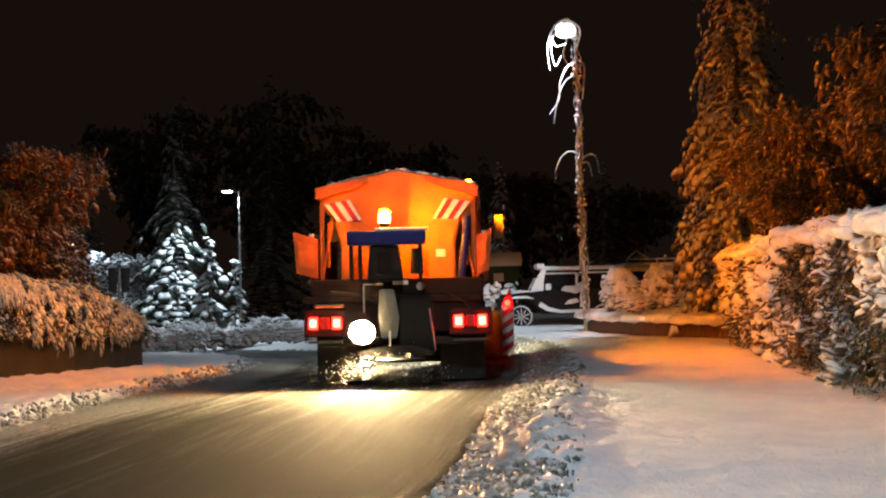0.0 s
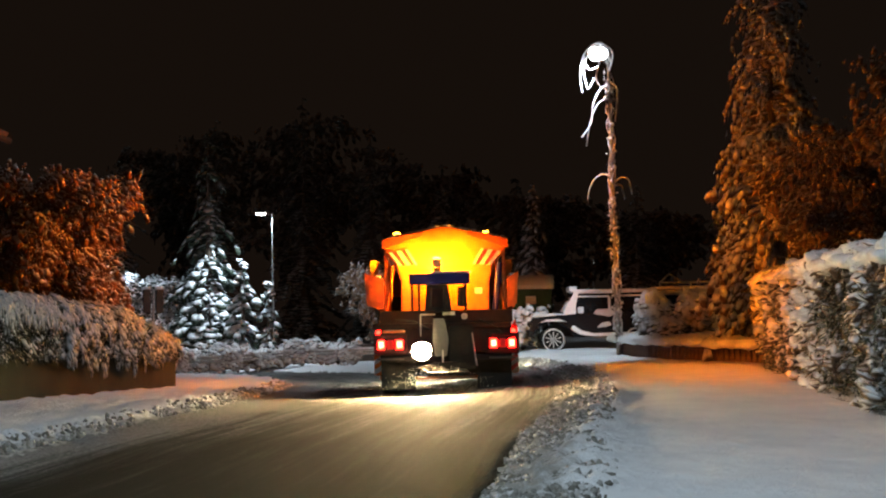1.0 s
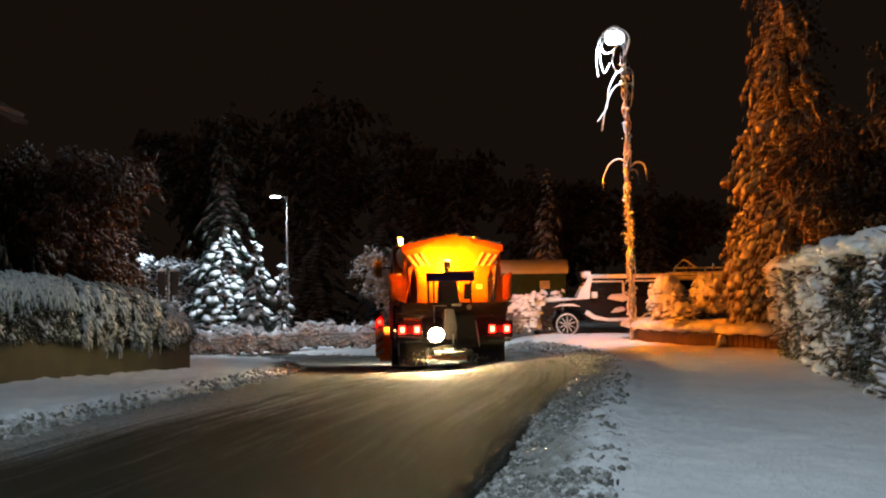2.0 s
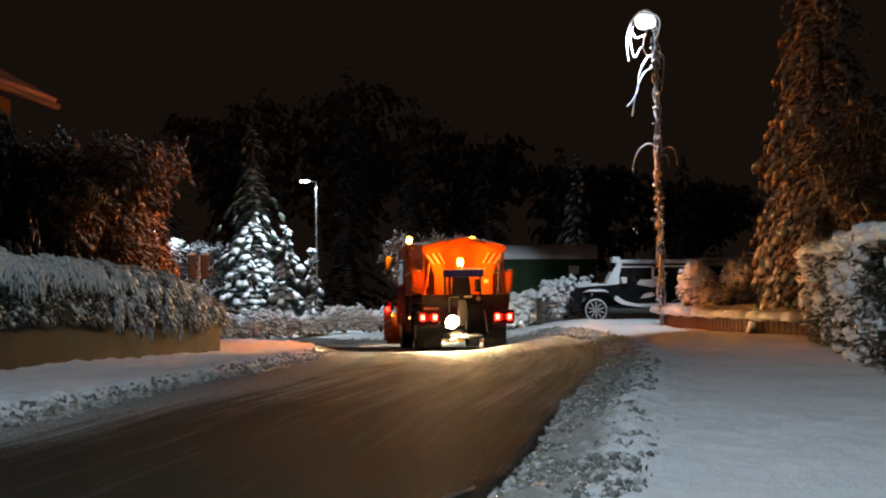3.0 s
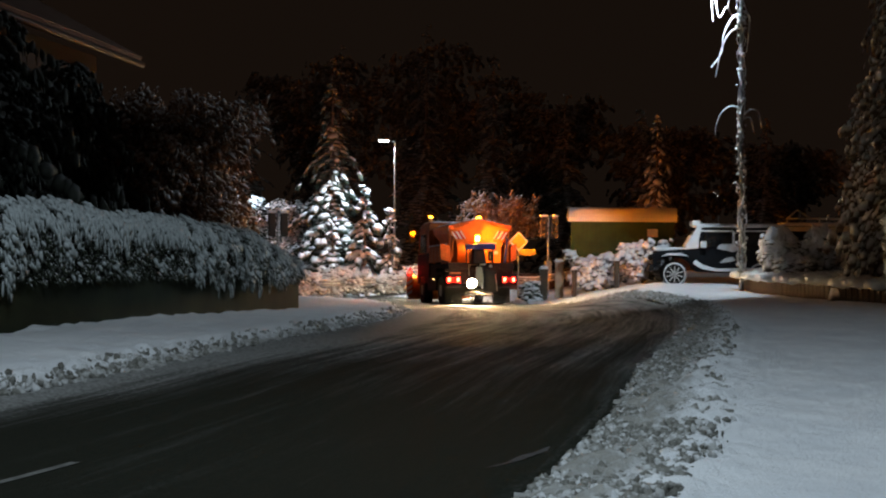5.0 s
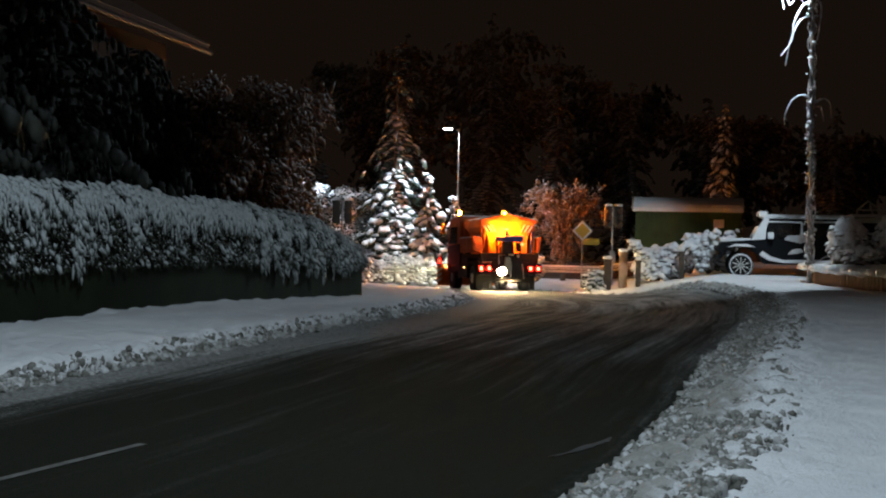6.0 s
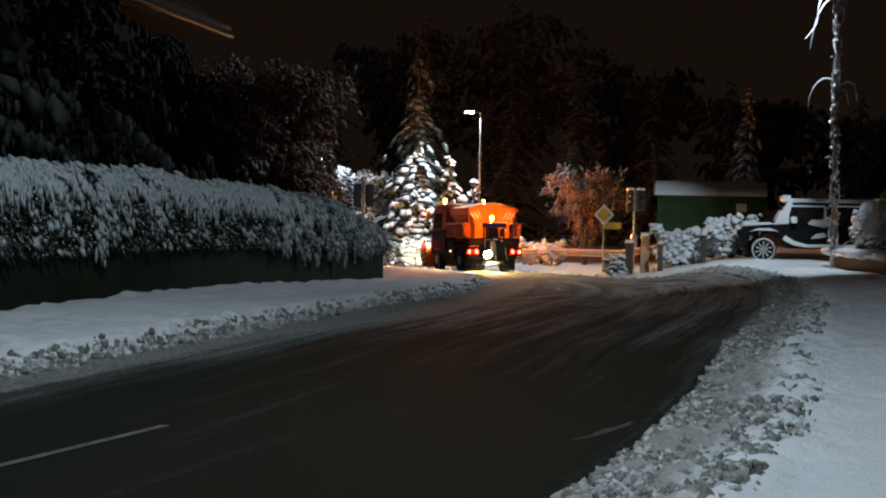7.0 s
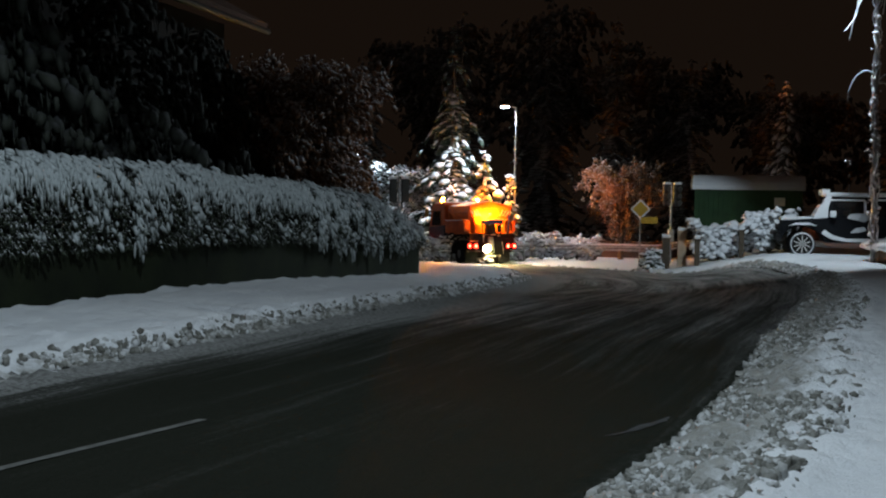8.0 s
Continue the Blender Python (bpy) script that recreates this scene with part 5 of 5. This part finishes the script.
    for i in range(45):
        x = lumps.rng.uniform(-1.15, 1.15)
        g = lumps.rng.uniform(0.015, 0.05)
        lumps.add(ICO1, np.diag((g * 1.5, g, g * 0.7)), (x, lumps.rng.uniform(0.26, 0.6), 2.96 + 0.24 * (1 - abs(x) / 1.18)), 0.3)
    lumps.ob("snow_lumps", SNOW, t)["kind"] = "stuff"
    # spreader drive at the back
    part("drive_box", box_bm(1.12, 0.20, 0.20, (-0.12, -0.30, 2.13), 0.03), BLUE, root, "dark blue drive housing")
    part("drive_box_snow", box_bm(0.75, 0.18, 0.04, (0.10, -0.30, 2.25), 0.015), SNOW, root)
    part("beacon_bracket", box_bm(0.10, 0.30, 0.04, (-0.16, -0.15, 2.25), 0.01), BLACK, root)
    part("conveyor_housing", prism_bm([(-0.40, 1.52), (-0.36, 2.04), (0.04, 2.04), (0.10, 1.52)], 0.34, "y", (0, -0.14, 0), 0.02), BLACK, root, "dark conveyor housing")
    part("housing_lid", box_bm(0.22, 0.02, 0.34, (-0.16, -0.32, 1.78), 0.01), DIRTY_SHADED, root)
    for x in (-0.63, -0.50, 0.36):
        part("stay", box_bm(0.05, 0.06, 0.55, (x, -0.28, 1.80), 0.01), BLACK, root)
    part("motor", tube_bm((0.30, -0.16, 1.62), (0.30, -0.16, 1.98), 0.10, 0.08, 14), BLACK, root)
    part("hydraulic_arm", tube_bm((0.93, 0.16, 1.56), (1.03, 0.16, 2.46), 0.06, 0.05, 10), BLUE, root, "blue hydraulic arm")
    part("inspection_label", box_bm(0.14, 0.01, 0.11, (0.63, 0.262, 1.93), 0.0), WHITE_PAINT, root, "small white notice on the hopper")
    part("drop_chute", prism_bm([(0.04, 0.52), (0.05, 1.26), (0.50, 1.26), (0.54, 0.52)], 0.30, "y", (0, -0.06, 0), 0.02), BLACK, root, "black rubber drop chute")
    part("chute_edge", tube_bm((0.47, -0.22, 1.12), (0.55, -0.22, 0.52), 0.014, None, 6), STEEL, root)
    for (ax, az), (bx, bz) in (((-0.95, 1.40), (-0.60, 1.36)), ((-0.60, 1.36), (-0.30, 1.20)), ((0.62, 1.38), (0.95, 1.22)), ((0.95, 1.22), (1.05, 1.10))):
        part("cable", tube_bm((ax, -0.05, az), (bx, -0.05, bz), 0.014, None, 6), RUBBER, root)
    part("coupling", tube_bm((0.34, -0.06, 1.44), (0.34, -0.03, 1.44), 0.06, 0.05, 14), STEEL, root)
    part("identity_plate", box_bm(0.22, 0.012, 0.06, (0.05, -0.037, 1.50), 0.0), WHITE_PAINT, root)
    part("beam_snow", box_bm(0.42, 0.08, 0.05, (-0.98, 0.0, 1.175), 0.02), SNOW_DUSTED, root, "dirty snow on the lamp carrier")
    part("rear_lip", box_bm(2.60, 0.05, 0.10, (-0.08, -0.01, 1.27), 0.02), DIRTY_SHADED, root, "dirty lower lip darkened for shade")
    part("chute", prism_bm([(-0.16, 0.70), (0.06, 0.70), (0.10, 1.0), (0.02, 1.40), (-0.18, 1.40), (-0.20, 1.0)], 0.16, "y", (-0.06, -0.14, 0), 0.015), PIPE, root, "pale grey salt chute")
    part("ladder_frame", box_bm(0.02, 0.03, 0.40, (-0.48, -0.06, 1.28), 0), STEEL, root)
    part("ladder_frame", box_bm(0.28, 0.03, 0.02, (-0.34, -0.06, 1.48), 0), STEEL, root)
    part("spreader_disc", tube_bm((0.05, -0.22, 0.40), (0.05, -0.22, 0.43), 0.36, 0.34, 24), GREY, root)
    for k in range(6):
        a = k * 1.047
        part("vane", box_bm(0.28, 0.02, 0.06, (0.05 + 0.18 * math.cos(a), -0.22 + 0.18 * math.sin(a), 0.46), 0, None, Matrix.Rotation(a, 4, "Z")), STEEL, root)
    part("spreader_guard", prism_bm([(-0.55, 0.50), (-0.2, 0.60), (0.3, 0.60), (0.55, 0.50), (0.50, 0.46), (-0.5, 0.46)], 0.5, "y", (0.0, -0.15, 0), 0.01), BLACK, root)
    part("marker_stick", box_bm(0.025, 0.025, 0.22, (-0.08, -0.42, 0.70), 0.005), WHITE_PAINT, root)
    wl = part("work_light", tube_bm((-0.47, -0.40, 0.825), (-0.47, -0.22, 0.91), 0.17, 0.09, 18), BLACK, root, "white working lamp enlarged to take in its glare")
    # lens oversized to stand for the lamp's glare
    part("lens", tube_bm((-0.47, -0.43, 0.811), (-0.47, -0.403, 0.824), 0.165, None, 18), WORK, wl)
    # hood added to keep the lens rim from lighting the chute
    part("hood", tube_bm((-0.47, -0.39, 0.830), (-0.47, -0.475, 0.790), 0.175, 0.185, 20, None, False), BLACK, wl)
    part("lamp_arm", tube_bm((-0.47, 0.05, 0.93), (-0.47, -0.26, 0.94), 0.03, None, 8), BLACK, root)
    # cab
    cab = part("cab", prism_bm([(3.35, 0.95), (3.35, 3.12), (3.55, 3.20), (5.0, 3.16), (5.28, 2.95), (5.55, 1.95), (5.55, 0.80), (5.25, 0.80), (5.2, 1.0), (4.3, 1.0), (4.2, 0.95)], 2.44, "x", (0, 0, 0), 0.05), CAB, root, "orange driver's cab")
    # black shell laid over the lower half of the cab
    part("cab_lower_shell", prism_bm([(3.34, 0.80), (3.34, 2.0), (5.57, 1.95), (5.60, 0.75), (5.25, 0.75), (5.2, 1.05), (4.3, 1.05), (4.2, 0.80)], 2.48, "x", (0, 0, 0), 0.02), BLACK, root, "black shell over the lower cab")
    part("side_skirt", box_bm(2.40, 1.1, 0.75, (0, 2.75, 1.0), 0.03), BLACK, root)
    for sx in (-1, 1):
        part("door_window", prism_bm([(3.95, 2.0), (3.95, 2.75), (4.95, 2.75), (5.25, 2.0)], 0.03, "x", (sx * 1.225, 0, 0)), GLASS, cab)
        part("door_seam", box_bm(0.012, 0.02, 1.8, (sx * 1.223, 3.85, 1.95)), BLACK, cab)
        m = part("mirror", box_bm(0.20, 0.10, 0.46, (sx * 1.55, 5.15, 2.68), 0.03), MIRROR_AMBER_LIT, cab)
        part("mirror_arm", tube_bm((sx * 1.15, 5.2, 2.72), (sx * 1.5, 5.15, 2.72), 0.02, None, 6), BLACK, m)
        hl = part("headlight", box_bm(0.34, 0.06, 0.34, (sx * 0.85, 5.58, 1.85), 0.02), BLACK, root)
        part("lens", tube_bm((sx * 0.85, 5.60, 1.855), (sx * 0.85, 5.627, 1.84), 0.125, None, 16), HEAD, hl)
        # hood added to narrow the beam and spare the trees beside
        part("hood", tube_bm((sx * 0.85, 5.58, 1.865), (sx * 0.85, 5.86, 1.715), 0.15, 0.17, 16, None, False), BLACK, hl)
    part("rear_window", box_bm(1.2, 0.03, 0.5, (0, 3.34, 2.55), 0.02), GLASS, cab)
    part("windscreen", box_bm(2.05, 0.03, 0.95, (0, 5.46, 2.42), 0.02, None, Matrix.Rotation(radians(15), 4, "X")), GLASS, cab)
    part("roof_snow", box_bm(2.2, 1.4, 0.06, (0, 4.25, 3.21), 0.03), SNOW, cab, "thin snow on the cab roof")
    part("exhaust_pipe", tube_bm((0.95, 3.2, 1.2), (0.95, 3.2, 2.9), 0.09, None, 12), BLACK, root)
    # plough
    plough = bmesh.new()
    prof = [(6.35 + 0.32 * math.cos(a), 0.62 + 0.50 * math.sin(a)) for a in np.linspace(radians(100), radians(260), 9)]
    rows = [[plough.verts.new((x, y, z)) for y, z in prof] for x in np.linspace(-1.5, 1.7, 9)]
    for r, s in zip(rows, rows[1:]):
        for i in range(len(r) - 1):
            plough.faces.new((r[i], r[i + 1], s[i + 1], s[i]))
    pl = part("plough_blade", plough, ORANGE, root, "curved orange plough blade", True)
    pl.modifiers.new("thick", "SOLIDIFY").thickness = 0.05
    part("push_frame", box_bm(0.8, 0.7, 0.25, (0, 5.95, 0.62), 0.02), BLACK, root)
    for sx, off, face, bar in ((-1, -1.50, ORANGE, WHITE_PAINT), (1, 1.70, WHITE_PAINT, RED)):
        mk = part("marker_board", box_bm(0.24, 0.02, 0.95, (off, 6.0, 0.72), 0.005), face, root, "striped plough marker board")
        for k in range(4):
            part("stripe", prism_bm([(-0.11, -0.06), (0.11, 0.08), (0.11, 0.20), (-0.11, 0.06)], 0.012, "y", (off, 5.985, 0.32 + 0.23 * k)), bar, mk)
        part("marker_flag", prism_bm([(-0.12, 1.2), (0.12, 1.2), (0.06, 1.55)], 0.03, "y", (off, 6.0, 0)), RED, root)
        part("marker_lamp", tube_bm((off, 5.93, 1.25), (off, 5.98, 1.25), 0.06, None, 12), TAIL, root)
        part("side_marker", box_bm(0.02, 0.10, 0.06, (sx * 1.24, 2.6, 0.95), 0.01), SIDE_GLOW, root)
    # flashing beacons, each a lit bulb in a turning shade
    for kind, x, y, z in BEACONS:
        part("beacon_foot", tube_bm((x, y, z - 0.03), (x, y, z + 0.05), 0.07, None, 14), BLACK, root)
        part("beacon_lamp", tube_bm((x, y, z + 0.07), (x, y, z + 0.19), 0.055, 0.05, 12), AMBER if kind == "rear" else AMBER_ROOF, root, "glowing amber beacon lamp")
        bm = bmesh.new()
        ring = [(0.085 * math.cos(a), 0.085 * math.sin(a)) for a in np.linspace(radians(10), radians(170), 11)]
        lo = [bm.verts.new((u, v, 0.05)) for u, v in ring]
        hi = [bm.verts.new((u, v, 0.205)) for u, v in ring]
        for i in range(len(ring) - 1):
            bm.faces.new((lo[i], lo[i + 1], hi[i + 1], hi[i]))
        lid = [bm.verts.new((u, v, 0.205)) for u, v in ring]
        bm.faces.new(lid)
        part("beacon_cap", tube_bm((x, y, z + 0.21), (x, y, z + 0.25), 0.09, 0.05, 14), AMBER_FILL, root, "amber cap with an added fill glow")
        shade = part("beacon_reflector", bm, STEEL, root, "turning half-round reflector")
        shade.matrix_basis = Matrix.Translation((x, y, z))
        REFLECTORS.append(shade)
    grains = Heap(91)
    for i in range(650):
        a, d = grains.rng.uniform(math.pi, 2 * math.pi), abs(grains.rng.normal()) * 0.55 + 0.25
        zz = max(0.02, 0.42 - 0.42 * (d / 1.3) ** 1.5 + grains.rng.normal() * 0.09)
        s = grains.rng.uniform(0.0035, 0.009)
        grains.add(ICO1, np.eye(3) * s, (0.05 - 0.25 + d * math.cos(a), -0.25 + d * 0.55 * math.sin(a), zz))
    g = grains.ob("flying_salt", WHITE_PAINT, root, False)
    g["kind"] = "stuff"
    return root


# dirt, with shade and red tail-light glow put into the colour
DIRTY_SHADED = plain("dirty_paint_shaded_red", (0.013, 0.0035, 0.002), 0.8, 0, 5.0, 0.5, 0.2, 0.005)
SNOW_DUSTED = snowy("snow_dusted_cover", (0.35, 0.12, 0.03), 0.75, 0.3)
DARK_ORANGE = plain("dirty_orange_steel", (0.60, 0.13, 0.015), 0.6, 0, 5.0, 0.5, 0.2, 0.005)
GREY = plain("dull_grey_steel", (0.05, 0.05, 0.047), 0.6, 0.3, 6.0, 0.4, 0.15, 0.004)
PIPE = plain("pale_dirty_plastic", (0.20, 0.195, 0.17), 0.7)
# amber beacon light put into the shell colour of dark mirrors
MIRROR_AMBER_LIT = plain("amber_lit_mirror_shell", (0.26, 0.13, 0.02), 0.5)
SIDE_GLOW = glow("amber_side_marker", (1.0, 0.55, 0.2), 12)
TRUCK = gritting_truck()

ROUTE = [  # seconds, x, y of the tail, heading to the left of straight ahead
    (0.0, -0.68, 16.8, -2.0), (0.5, -0.59, 19.2, -0.5), (1.0, -0.56, 21.8, 2.5), (1.5, -0.64, 24.5, 5.5),
    (2.25, -0.95, 28.4, 9.0), (3.0, -1.45, 32.2, 13.0), (3.5, -1.96, 35.0, 15.4), (4.0, -2.6, 37.7, 17.0), (4.75, -3.7, 41.3, 19.5), (5.5, -5.07, 44.7, 22.0),
    (6.0, -6.05, 47.3, 24.5), (6.5, -7.2, 50.0, 27.0), (7.0, -8.4, 52.5, 30.0), (7.5, -9.65, 55.0, 33.0), (8.0, -11.1, 57.3, 35.0)]
# which way each reflector is open at whole and half seconds: 0 back, 90 to the right, 180 ahead
OPEN = [
    (0.0, 10, 346, 100), (0.5, 170, 285, 85), (1.0, 180, 200, 5), (1.5, 190, 270, 85), (2.0, 160, 90, 100), (2.5, 20, 200, 180), (3.0, 0, 300, 298),
    (3.5, 150, 310, 140), (4.0, 180, 190, 120), (4.5, 200, 80, 60), (5.0, 20, 150, 190), (5.5, 180, 250, 62), (6.0, 180, 255, 95), (6.5, 0, 280, 200), (7.0, 0, 275, 90), (7.5, 180, 60, 72), (8.0, 180, 40, 70)]


def truck_pose(x, y, heading):
    a = radians(heading)
    fx, fy = -math.sin(a), math.cos(a)
    z0, z1 = float(base_height(x + 1.3 * fx, y + 1.3 * fy)), float(base_height(x + 4.8 * fx, y + 4.8 * fy))
    tilt = math.degrees(math.atan2(z1 - z0, 3.5))
    return pose(x, y, z0 - 1.3 * (z1 - z0) / 3.5, 0, 0, heading) @ pose(0, 0, 0, tilt)


def motions():
    walk(TRUCK, [(t, truck_pose(x, y, a)) for t, x, y, a in ROUTE])
    # the reflectors turn between one and two times in each half second
    for k, (shade, (kind, x, y, z)) in enumerate(zip(REFLECTORS, BEACONS)):
        total, spin = OPEN[0][1 + k], []
        for p, q in zip(OPEN, OPEN[1:]):
            step = 360 + (q[1 + k] - p[1 + k]) % 360
            spin += [(p[0] + i / 30, total + step * i / 15) for i in range(15)]
            total += step
        spin.append((8.0, total))
        walk(shade, [(t, pose(x, y, z, 0, 0, a)) for t, a in spin])


motions()
